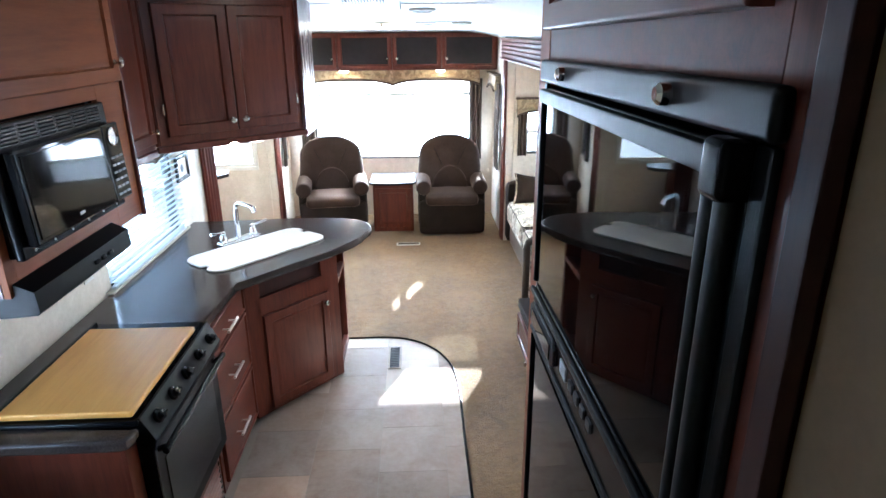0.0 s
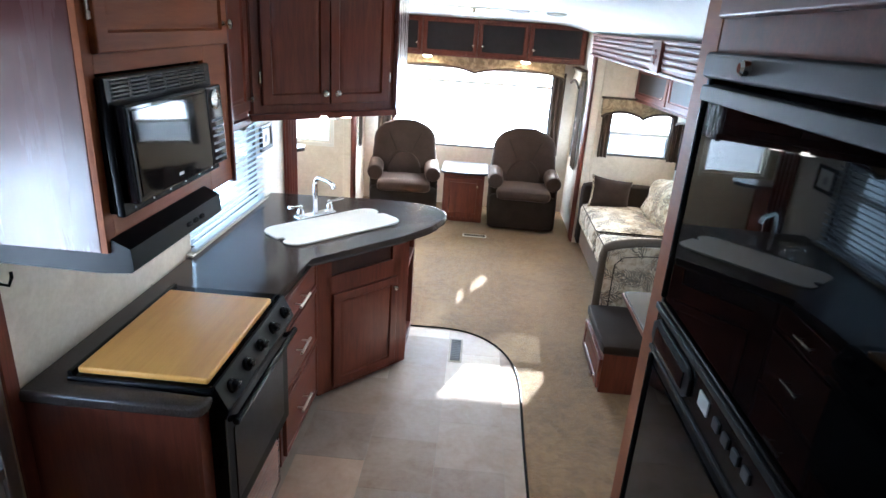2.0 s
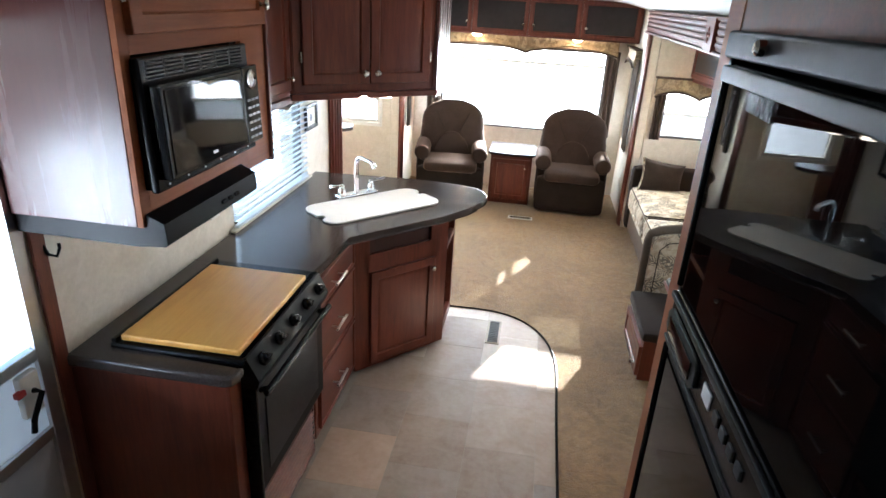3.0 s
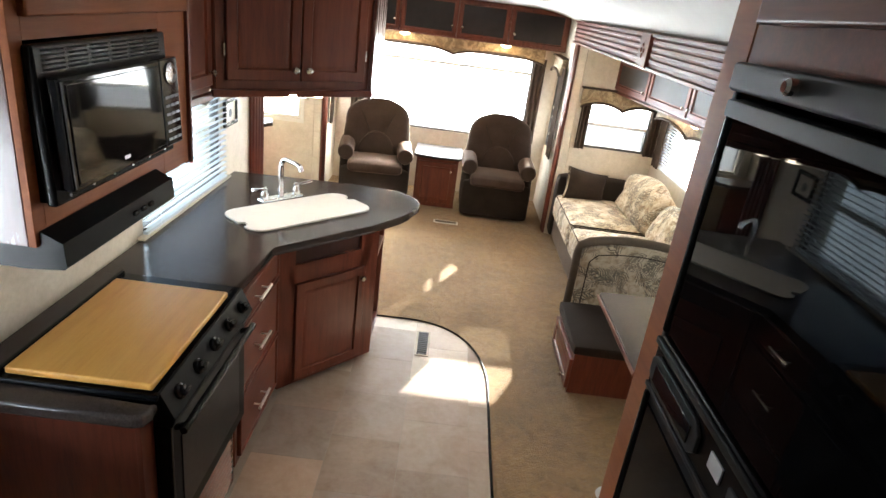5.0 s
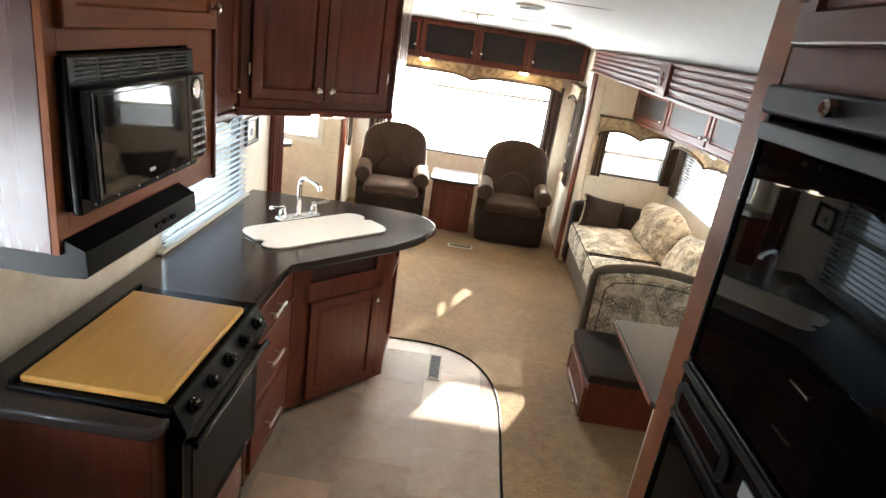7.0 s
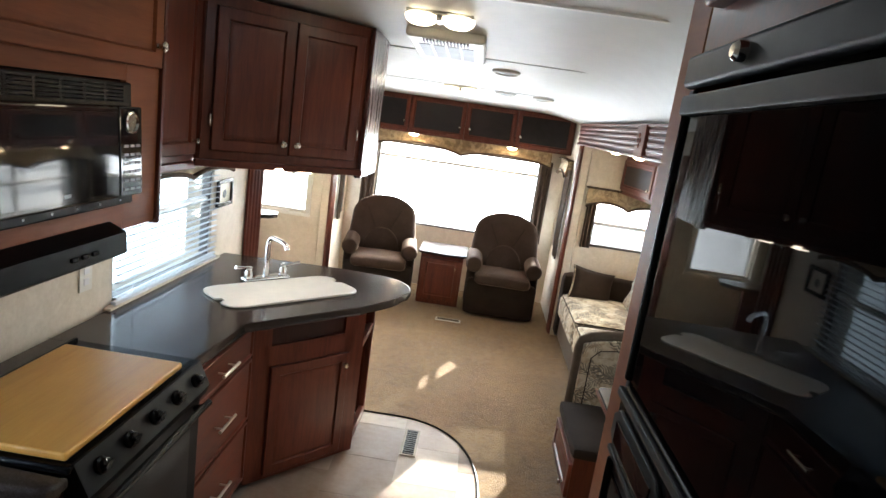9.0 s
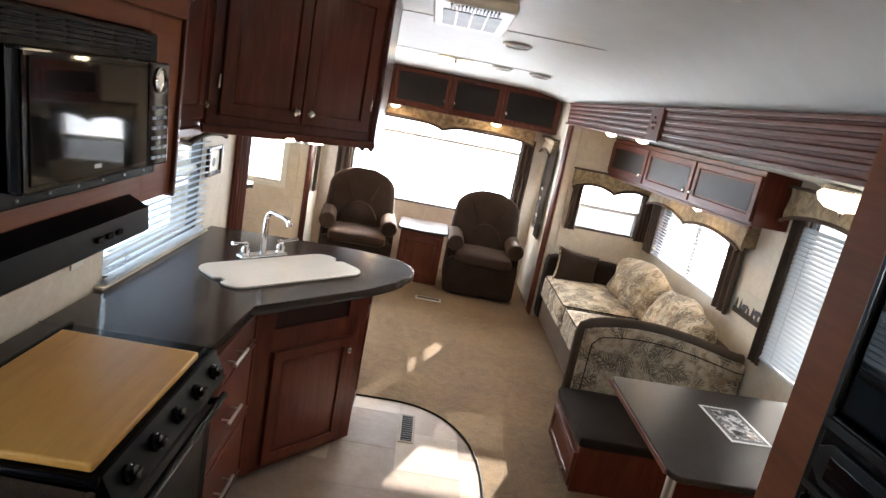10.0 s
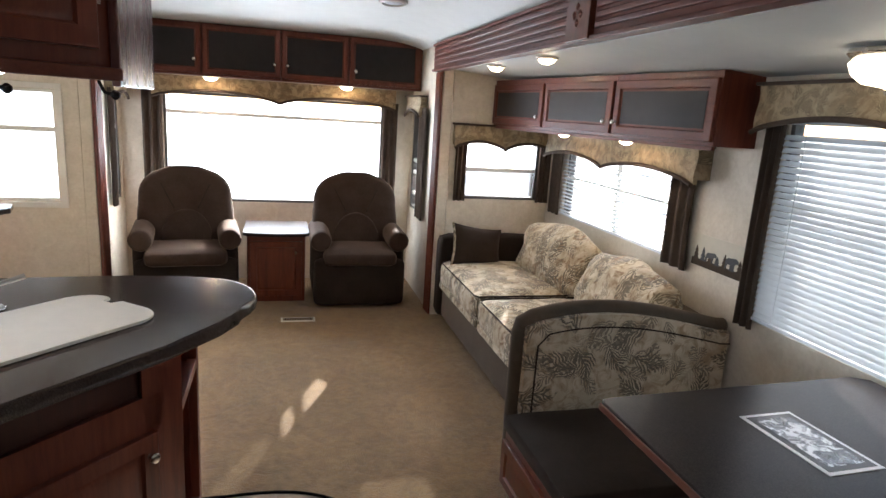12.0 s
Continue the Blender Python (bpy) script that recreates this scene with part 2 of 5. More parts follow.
DARKFRONT.node_tree.nodes["Principled BSDF"].inputs["Specular IOR Level"].default_value = 0.18
PAPER = plain("white_paper", (0.72, 0.72, 0.74), 0.5, 0, 80, 0.06)
INK = plain("dark_print", (0.05, 0.052, 0.058), 0.5, 0, 60, 0.4)
GREYPRINT = plain("grey_print", (0.30, 0.31, 0.33), 0.5, 0, 60, 0.4)
GREY = plain("grey_metal_skin", (0.42, 0.43, 0.45), 0.5, 0, 30, 0.1)
RED = plain("red_plastic", (0.40, 0.02, 0.015), 0.4)


def fabric(name, dark, light, weave=900, sheen=0.4, rough=0.9, fold=7):
    m, nt, b = nodes_of(name)
    b.inputs["Sheen Tint"].default_value = (0.55, 0.40, 0.30, 1)
    b.inputs["Specular IOR Level"].default_value = 0.2
    v = coords(nt)
    f, g, h = noise_node(nt, v, weave, 2, 0.7), noise_node(nt, v, fold, 4, 0.6), noise_node(nt, v, 70, 4, 0.65)
    col = ramp(nt, g, (0.3, dark), (0.7, light))
    col = mix(nt, 0.35, col, ramp(nt, h, (0.32, dark), (0.7, light)))
    col = mix(nt, 0.3, col, ramp(nt, f, (0.3, dark), (0.7, light)))
    nt.links.new(col, b.inputs["Base Color"])
    b.inputs["Roughness"].default_value = rough
    b.inputs["Sheen Weight"].default_value = sheen
    b.inputs["Sheen Roughness"].default_value = 0.4
    bump(nt, b, h, 0.3, 0.002)
    return m


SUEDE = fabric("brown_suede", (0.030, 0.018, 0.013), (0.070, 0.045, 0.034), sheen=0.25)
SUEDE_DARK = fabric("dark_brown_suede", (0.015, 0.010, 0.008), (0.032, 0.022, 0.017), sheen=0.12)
SUEDE_SOFA = fabric("taupe_suede", (0.060, 0.046, 0.034), (0.105, 0.083, 0.062), sheen=0.35)
CURTAIN = fabric("brown_curtain", (0.045, 0.032, 0.024), (0.090, 0.066, 0.050), 700, 0.2)
PILLOW = fabric("brown_pillow", (0.020, 0.013, 0.010), (0.042, 0.028, 0.021), sheen=0.15)


def leaf_fabric(name, ground_a, ground_b, leaf, shade, cell=5.2, puffy=0.25, plane="xz", warp=0.05):
    """Cream cloth printed with scattered feathery leaves."""
    m, nt, b = nodes_of(name)
    L = nt.links

    def math_(op, a, c=None, clamp=False):
        n = nt.nodes.new("ShaderNodeMath")
        n.operation, n.use_clamp = op, clamp
        for i, x in enumerate((a, c)):
            if x is None:
                continue
            if isinstance(x, (int, float)):
                n.inputs[i].default_value = x
            else:
                L.new(x, n.inputs[i])
        return n.outputs["Value"]

    sep = nt.nodes.new("ShaderNodeSeparateXYZ")
    L.new(coords(nt), sep.inputs["Vector"])
    uv = nt.nodes.new("ShaderNodeCombineXYZ")
    for a, s_, w_ in ((plane[0], "X", 0.0), (plane[1], "Y", 31.0)):
        wob_ = noise_node(nt, coords(nt, (1, 1, 1)), 7 + w_ * 0.1, 3)
        L.new(math_("ADD", sep.outputs[a.upper()], math_("MULTIPLY", wob_, warp * 2)), uv.inputs[s_])

    def layer(scale, offset, stripes):
        mp = nt.nodes.new("ShaderNodeMapping")
        mp.inputs["Location"].default_value = offset
        mp.inputs["Scale"].default_value = (scale, scale, scale)
        L.new(uv.outputs["Vector"], mp.inputs["Vector"])
        vo = nt.nodes.new("ShaderNodeTexVoronoi")
        vo.voronoi_dimensions = "2D"
        vo.inputs["Scale"].default_value = 1.0
        L.new(mp.outputs["Vector"], vo.inputs["Vector"])
        sub = nt.nodes.new("ShaderNodeVectorMath")
        sub.operation = "SUBTRACT"
        L.new(mp.outputs["Vector"], sub.inputs[0])
        L.new(vo.outputs["Position"], sub.inputs[1])
        sc = nt.nodes.new("ShaderNodeSeparateColor")
        L.new(vo.outputs["Color"], sc.inputs["Color"])
        rot = nt.nodes.new("ShaderNodeVectorRotate")
        rot.rotation_type = "Z_AXIS"
        L.new(sub.outputs["Vector"], rot.inputs["Vector"])
        L.new(math_("MULTIPLY", sc.outputs["Red"], 6.28), rot.inputs["Angle"])
        s2 = nt.nodes.new("ShaderNodeSeparateXYZ")
        L.new(rot.outputs["Vector"], s2.inputs["Vector"])
        ax = math_("ABSOLUTE", s2.outputs["X"])
        y = s2.outputs["Y"]
        half = math_("SUBTRACT", 0.36, math_("MULTIPLY", math_("MULTIPLY", y, y), 1.15))
        inside = math_("MULTIPLY", math_("SUBTRACT", half, ax), 14, True)
        wave = math_("SINE", math_("MULTIPLY", math_("SUBTRACT", y, math_("MULTIPLY", ax, 1.3)), stripes))
        blade = math_("MULTIPLY", math_("ADD", wave, 0.25), 2.2, True)
        stem = math_("MULTIPLY", math_("SUBTRACT", 0.03, ax), 60, True)
        f = math_("MULTIPLY", inside, math_("MAXIMUM", blade, stem))
        return math_("MULTIPLY", f, math_("MULTIPLY", math_("SUBTRACT", sc.outputs["Green"], 0.05), 4.0, True))

    v = coords(nt)
    g, h = noise_node(nt, v, 8, 4, 0.6, 1.0), noise_node(nt, v, 300, 3, 0.7)
    col = ramp(nt, g, (0.32, ground_a), (0.68, ground_b))
    blot = noise_node(nt, v, 14, 3, 0.6, 1.5)
    col = mix(nt, math_("MULTIPLY", math_("SUBTRACT", blot, 0.49), 6.0, True), col, shade)
    col = mix(nt, math_("MULTIPLY", layer(cell, (0.3, 0.1, 0), 42), 0.95), col, leaf)
    col = mix(nt, math_("MULTIPLY", layer(cell * 1.45, (4.7, 2.2, 0), 34), 0.8), col, tuple(c * 1.6 for c in leaf))
    col = mix(nt, 0.12, col, ramp(nt, h, (0.3, shade), (0.7, ground_b)))
    L.new(col, b.inputs["Base Color"])
    b.inputs["Roughness"].default_value = 0.85
    b.inputs["Sheen Weight"].default_value = 0.15
    bump(nt, b, noise_node(nt, v, 11, 3, 0.5, 0.8), puffy, 0.02)
    return m


CUSHION_INK = ((0.38, 0.30, 0.18), (0.64, 0.56, 0.42), (0.062, 0.048, 0.026), (0.185, 0.100, 0.036))
LEAFY = leaf_fabric("leaf_print_seat_cloth", *CUSHION_INK, 5.5, 0.35, "xy", 0.06)
LEAFY_BACK = leaf_fabric("leaf_print_back_cloth", *CUSHION_INK, 5.5, 0.55, "yz", 0.07)
LEAFY_ARM = leaf_fabric("leaf_print_arm_cloth", (0.42, 0.345, 0.240), (0.56, 0.475, 0.355), (0.055, 0.047, 0.034), (0.27, 0.195, 0.115), 6.0, 0.08, "xz", 0.06)
VALANCE = leaf_fabric("valance_cloth", (0.27, 0.20, 0.11), (0.43, 0.345, 0.215), (0.12, 0.09, 0.05), (0.20, 0.135, 0.070), 16, 0.1, "yz", 0.05)
VALANCE_X = leaf_fabric("valance_cloth_cross", (0.27, 0.20, 0.11), (0.43, 0.345, 0.215), (0.12, 0.09, 0.05), (0.20, 0.135, 0.070), 16, 0.1, "xz", 0.05)


def photo_print():
    m, nt, b = nodes_of("black_and_white_photo")
    v = coords(nt)
    nt.links.new(ramp(nt, noise_node(nt, v, 22, 5, 0.6, 1.0), (0.40, (0.03, 0.03, 0.034)), (0.50, (0.14, 0.145, 0.155)), (0.58, (0.62, 0.63, 0.66))), b.inputs["Base Color"])
    b.inputs["Roughness"].default_value = 0.25
    return m


PHOTO = photo_print()


def slide_panel():
    """White plastic that lets some daylight through."""
    m, nt, b = nodes_of("translucent_white_plastic")
    b.inputs["Base Color"].default_value = (0.72, 0.72, 0.70, 1)
    b.inputs["Roughness"].default_value = 0.35
    tl = nt.nodes.new("ShaderNodeBsdfTranslucent")
    tl.inputs["Color"].default_value = (0.75, 0.76, 0.78, 1)
    mx = nt.nodes.new("ShaderNodeMixShader")
    mx.inputs["Fac"].default_value = 0.35
    nt.links.new(b.outputs["BSDF"], mx.inputs[1])
    nt.links.new(tl.outputs["BSDF"], mx.inputs[2])
    nt.links.new(mx.outputs["Shader"], nt.nodes["Material Output"].inputs["Surface"])
    return m


MILKY = slide_panel()


def glass(name, tint=(1, 1, 1)):
    m, nt, b = nodes_of(name)
    b.inputs["Base Color"].default_value = (*tint, 1)
    b.inputs["Transmission Weight"].default_value = 1.0
    b.inputs["Roughness"].default_value = 0.0
    b.inputs["IOR"].default_value = 1.45
    return m


GLASS = glass("window_glass")


# Half-clear dark sheet, added to weaken sun patches on the floor.
def insect_screen():
    m, nt, b = nodes_of("insect_screen")
    b.inputs["Base Color"].default_value = (0.03, 0.03, 0.03, 1)
    b.inputs["Roughness"].default_value = 0.7
    tr = nt.nodes.new("ShaderNodeBsdfTransparent")
    mx = nt.nodes.new("ShaderNodeMixShader")
    mx.inputs["Fac"].default_value = 0.62
    nt.links.new(tr.outputs["BSDF"], mx.inputs[1])
    nt.links.new(b.outputs["BSDF"], mx.inputs[2])
    nt.links.new(mx.outputs["Shader"], nt.nodes["Material Output"].inputs["Surface"])
    return m


SUN_DIMMER = insect_screen()


def glow(name, color, strength):
    m, nt, b = nodes_of(name)
    b.inputs["Base Color"].default_value = (0.8, 0.78, 0.72, 1)
    b.inputs["Emission Color"].default_value = (*color, 1)
    b.inputs["Emission Strength"].default_value = strength
    b.inputs["Roughness"].default_value = 0.35
    return m


GLOW = glow("lit_lamp_glass", (1.0, 0.80, 0.55), 1.7)
GLOW_BRIGHT = glow("bright_lamp_glass", (1.0, 0.82, 0.62), 9.0)
GLOW_SMALL = glow("lit_bulb_glass", (1.0, 0.70, 0.40), 28.0)

# ---- building helpers ----


def thing(name, loc, label="", category="", group="", kind=""):
    ob = new(name)
    ob.empty_display_size = 0.1
    ob.location = loc
    ob.matrix_basis = Matrix.Translation(loc)
    return tagged(ob, label, category, group, kind)


def mesh_of(name, bm, material, smooth=True):
    me = bpy.data.meshes.new(name)
    bmesh.ops.recalc_face_normals(bm, faces=bm.faces)
    bm.to_mesh(me)
    bm.free()
    me.materials.append(material)
    if smooth:
        for p in me.polygons:
            p.use_smooth = True
        me.set_sharp_from_angle(angle=radians(38))
    return me


def base_inverse(ob):
    m = ob.matrix_basis.copy()
    while ob.parent:
        m = ob.parent.matrix_basis @ ob.matrix_parent_inverse @ m
        ob = ob.parent
    return m.inverted()


def part(name, bm, material, parent=None, label="", smooth=True):
    ob = new(name, mesh_of(name, bm, material, smooth))
    if smooth:
        flat = ob.modifiers.new("weighted_normals", "WEIGHTED_NORMAL")
        flat.keep_sharp, flat.mode, flat.weight = True, "FACE_AREA", 60
    if parent is not None:
        ob.parent = parent
        ob.matrix_parent_inverse = base_inverse(parent)
    return tagged(ob, label)


def solid(name, bm, material, label="", category="", kind="", group=""):
    return tagged(part(name, bm, material), label, category, group, kind)


def box(x0, x1, y0, y1, z0, z1, bevel=0.003, seg=2, m=None, bm=None):
    b2 = bmesh.new()
    bmesh.ops.create_cube(b2, size=1)
    bmesh.ops.scale(b2, vec=(x1 - x0, y1 - y0, z1 - z0), verts=b2.verts)
    bmesh.ops.translate(b2, vec=((x0 + x1) / 2, (y0 + y1) / 2, (z0 + z1) / 2), verts=b2.verts)
    if bevel:
        lim = 0.45 * min(x1 - x0, y1 - y0, z1 - z0)
        bmesh.ops.bevel(b2, geom=list(b2.edges), offset=min(bevel, lim), segments=seg, profile=0.5, affect="EDGES")
    if m is not None:
        bmesh.ops.transform(b2, matrix=m, verts=b2.verts)
    if bm is None:
        return b2
    return join(bm, b2)


def join(bm, b2):
    me = bpy.data.meshes.new("tmp")
    b2.to_mesh(me)
    b2.free()
    bm.from_mesh(me)
    bpy.data.meshes.remove(me)
    return bm


def tube(points, r, seg=10, m=None, bm=None, cap=True):
    """A round bar along a line of points."""
    b2 = bmesh.new()
    pts = [Vector(p) for p in points]
    rings = []
    side = None
    for i, p in enumerate(pts):
        d = (pts[min(i + 1, len(pts) - 1)] - pts[max(i - 1, 0)]).normalized()
        if side is None:
            side = d.orthogonal().normalized()
        side = (side - d * side.dot(d)).normalized()
        up = d.cross(side)
        rr = r[i] if isinstance(r, (list, tuple)) else r
        rings.append([b2.verts.new(p + rr * (math.cos(a) * side + math.sin(a) * up)) for a in (2 * math.pi * k / seg for k in range(seg))])
    for a, c in zip(rings, rings[1:]):
        for k in range(seg):
            b2.faces.new((a[k], a[(k + 1) % seg], c[(k + 1) % seg], c[k]))
    if cap:
        b2.faces.new(rings[0])
        b2.faces.new(rings[-1])
    if m is not None:
        bmesh.ops.transform(b2, matrix=m, verts=b2.verts)
    return b2 if bm is None else join(bm, b2)


def lathe(profile, seg=24, m=None, bm=None):
    """Turn (radius, height) pairs about z."""
    b2 = bmesh.new()
    rings = [[b2.verts.new((r * math.cos(2 * math.pi * k / seg), r * math.sin(2 * math.pi * k / seg), z)) for k in range(seg)] for r, z in profile]
    for a, c in zip(rings, rings[1:]):
        for k in range(seg):
            b2.faces.new((a[k], a[(k + 1) % seg], c[(k + 1) % seg], c[k]))
    b2.faces.new(rings[0])
    b2.faces.new(rings[-1])
    if m is not None:
        bmesh.ops.transform(b2, matrix=m, verts=b2.verts)
    return b2 if bm is None else join(bm, b2)


def prism(outline, z0, z1, bevel=0.0, seg=3, m=None, bm=None):
    """A flat shape with an outline in x and y, raised from z0 to z1."""
    b2 = bmesh.new()
    lo = [b2.verts.new((x, y, z0)) for x, y in outline]
    hi = [b2.verts.new((x, y, z1)) for x, y in outline]
    b2.faces.new(lo)
    top = b2.faces.new(hi)
    n = len(outline)
    for k in range(n):
        b2.faces.new((lo[k], lo[(k + 1) % n], hi[(k + 1) % n], hi[k]))
    if bevel:
        bmesh.ops.bevel(b2, geom=list(top.edges) + [e for e in b2.edges if all(v in lo for v in e.verts)], offset=bevel, segments=seg, profile=0.5, affect="EDGES")
    if m is not None:
        bmesh.ops.transform(b2, matrix=m, verts=b2.verts)
    return b2 if bm is None else join(bm, b2)


def cushion(x0, x1, y0, y1, z0, z1, soft=0.06, sag=0.0, m=None, wob=0.006, seed=0.0, cuts=10):
    """A padded block: rounded, bulging, slightly uneven."""
    b2 = bmesh.new()
    bmesh.ops.create_cube(b2, size=1)
    bmesh.ops.subdivide_edges(b2, edges=list(b2.edges), cuts=cuts, use_grid_fill=True)
    size = Vector((x1 - x0, y1 - y0, z1 - z0))
    mid = Vector(((x0 + x1) / 2, (y0 + y1) / 2, (z0 + z1) / 2))
    half = size / 2
    for v in b2.verts:
        c = Vector((v.co.x * size.x, v.co.y * size.y, v.co.z * size.z))
        inner = Vector([max(-(h - soft), min(h - soft, a)) if h > soft else 0 for a, h in zip(c, half)])
        d = c - inner
        if d.length > 1e-6:
            c = inner + d.normalized() * min(soft, max(abs(a) for a in d) if sum(abs(a) > 1e-6 for a in d) == 1 else soft)
        u, w, t = c.x / half.x, c.y / half.y, c.z / half.z
        puff = (1 - u * u) * (1 - w * w)
        if t > 0:
            c.z += puff * soft * 0.35 - sag * puff
        c += Vector((noise.noise(c * 6 + Vector((seed, 0, 0))), noise.noise(c * 6 + Vector((0, seed + 9, 0))), noise.noise(c * 6 + Vector((0, 0, seed + 5))))) * wob
        fine_ = c * 17 + Vector((seed * 3, seed, 0))
        c += Vector((noise.noise(fine_), noise.noise(fine_ + Vector((4, 0, 2))), noise.noise(fine_ + Vector((0, 8, 1))))) * wob * 0.35
        v.co = c + mid
    if m is not None:
        bmesh.ops.transform(b2, matrix=m, verts=b2.verts)
    return b2


def wall(name, axis, at, thick, a0, a1, z0, z1, holes, material):
    """An upright wall with real openings. axis is its normal; it runs from a0 to a1; holes are (a0, a1, z0, z1)."""
    As = sorted({a0, a1, *(v for h in holes for v in h[:2])})
    Zs = sorted({z0, z1, *(v for h in holes for v in h[2:])})
    bm = bmesh.new()
    vs = {}

    def vert(s, a, z):
        key = (s, round(a, 5), round(z, 5))
        if key not in vs:
            d = at + thick * s
            vs[key] = bm.verts.new((d, a, z) if axis == "x" else (a, d, z))
        return vs[key]

    def full(i, j):
        if not (0 <= i < len(As) - 1 and 0 <= j < len(Zs) - 1):
            return False
        ca, cz = (As[i] + As[i + 1]) / 2, (Zs[j] + Zs[j + 1]) / 2
        return not any(h[0] < ca < h[1] and h[2] < cz < h[3] for h in holes)

    for i in range(len(As) - 1):
        for j in range(len(Zs) - 1):
            if not full(i, j):
                continue
            q = [(As[i], Zs[j]), (As[i + 1], Zs[j]), (As[i + 1], Zs[j + 1]), (As[i], Zs[j + 1])]
            for s in (0, 1):
                bm.faces.new([vert(s, *p) for p in q])
            for k, (di, dj) in enumerate(((0, -1), (1, 0), (0, 1), (-1, 0))):
                if not full(i + di, j + dj):
                    p, r = q[k], q[(k + 1) % 4]
                    bm.faces.new([vert(0, *p), vert(0, *r), vert(1, *r), vert(1, *p)])
    ob = part(name, bm, material, smooth=False)
    return tagged(ob, kind="structure")


def F(x, y, z, rz=0):
    """A front's own axes: x along it to the right, y into it, z up."""
    return pose(x, y, z, 0, 0, rz)


def panel_front(w, h, m, rail=0.055, thick=0.02, raised=True, proud=0.0):
    """A cabinet door with frame and raised (or sunk flat) panel, its lower left corner at m, standing out by its thickness."""
    b2 = bmesh.new()
    bmesh.ops.create_cube(b2, size=1)
    bmesh.ops.scale(b2, vec=(w, thick, h), verts=b2.verts)
    bmesh.ops.translate(b2, vec=(w / 2, -thick / 2 - proud, h / 2), verts=b2.verts)
    b2.faces.ensure_lookup_table()
    front = min(b2.faces, key=lambda f: f.calc_center_median().y)
    bmesh.ops.bevel(b2, geom=list(front.edges), offset=0.006, segments=3, profile=0.6, affect="EDGES")
    b2.faces.ensure_lookup_table()
    front = max((f for f in b2.faces if f.normal.y < -0.99), key=lambda f: f.calc_area())
    bmesh.ops.inset_individual(b2, faces=[front], thickness=rail)
    bmesh.ops.inset_individual(b2, faces=[front], thickness=0.008, depth=-0.009)
    if raised:
        bmesh.ops.inset_individual(b2, faces=[front], thickness=0.004)
        bmesh.ops.inset_individual(b2, faces=[front], thickness=0.026, depth=0.008)
    bmesh.ops.transform(b2, matrix=m, verts=b2.verts)
    return b2


def knob(parent, m, r=0.015, material=None):
    """A small round knob whose foot is at m, standing out towards -y."""
    prof = [(r * 0.55, 0.0), (r * 0.42, 0.006), (r * 0.42, 0.012), (r * 0.95, 0.017), (r, 0.022), (r * 0.8, 0.027), (r * 0.3, 0.029)]
    return part("knob", lathe(prof, 14, m @ pose(0, 0, 0, 90, 0, 0)), material or NICKEL, parent, "brushed nickel knob")


def window_unit(name, m, w, h, label, split=None, depth=0.06, frame_w=0.022, shade=None, upright=None, screen=False):
    """A window in its opening: lower left corner at m, facing -y."""
    t = thing(name, m.translation, label, "window", "", "structure")
    bm = bmesh.new()
    for a in ((0, frame_w, 0, h), (w - frame_w, w, 0, h), (frame_w, w - frame_w, 0, frame_w), (frame_w, w - frame_w, h - frame_w, h)):
        box(a[0], a[1], 0.01, depth, a[2], a[3], 0.004, 2, m, bm)
    part("window_frame", bm, shade or BRONZE, t, "window frame")
    if upright:
        part("upright_bar", box(upright - 0.014, upright + 0.014, 0.022, depth - 0.012, frame_w, h - frame_w, 0.004, 2, m), TRIMWHITE, t)
    if split:
        part("mullion", box(frame_w, w - frame_w, 0.02, depth - 0.01, split - 0.016, split + 0.016, 0.004, 2, m), TRIMWHITE, t)
    # Sheet added over the lower pane to dim the sun patch it throws.
    if screen:
        part("insect_screen", box(frame_w, w - frame_w, 0.030, 0.0305, frame_w, split - 0.016, 0, 1, m), SUN_DIMMER, t, "added dark sheet dimming the sunlight")
    rows = [(frame_w, split - 0.016), (split + 0.016, h - frame_w)] if split else [(frame_w, h - frame_w)]
    for z0, z1 in rows:
        pane = part("pane", box(frame_w, w - frame_w, depth - 0.024, depth - 0.019, z0, z1, 0, 1, m), GLASS, t)
        pane.visible_shadow = False
    return t


def blind(m, w, h, pitch, label, tilt=20, wide=0.027):
    """A slatted blind hung in front of a window: lower left corner at m, slats out towards -y."""
    t = thing("window_blind", m.translation, label, "blind")
    part("head_rail", box(0, w, -0.035, -0.005, h - 0.03, h, 0.004, 2, m), SLAT, t)
    part("bottom_rail", box(0, w, -0.032, -0.008, 0, 0.016, 0.004, 2, m), SLAT, t)
    n = int((h - 0.06) / pitch)
    first = None
    for k in range(n):
        z = 0.03 + k * pitch
        mm = m @ Matrix.Translation((w / 2, -0.02, z)) @ pose(0, 0, 0, tilt, 0, 0)
        if first is None:
            bm = bmesh.new()
            ys = [-wide / 2, -wide / 4, 0, wide / 4, wide / 2]
            up = [0, 0.0015, 0.002, 0.0015, 0]
            rows = [[bm.verts.new((x, y, u)) for y, u in zip(ys, up)] for x in (-w / 2 + 0.004, w / 2 - 0.004)]
            lows = [[bm.verts.new((x, y, u - 0.0008)) for y, u in zip(ys, up)] for x in (-w / 2 + 0.004, w / 2 - 0.004)]
            for i in range(4):
                bm.faces.new((rows[0][i], rows[0][i + 1], rows[1][i + 1], rows[1][i]))
                bm.faces.new((lows[0][i + 1], lows[0][i], lows[1][i], lows[1][i + 1]))
            bm.faces.new((rows[0][0], rows[1][0], lows[1][0], lows[0][0]))
            bm.faces.new((rows[0][4], rows[1][4], lows[1][4], lows[0][4]))
            first = mesh_of("slat", bm, SLAT)
        s = new("slat", first)
        s.parent = t
        s.matrix_parent_inverse = base_inverse(t)
        s.matrix_basis = mm
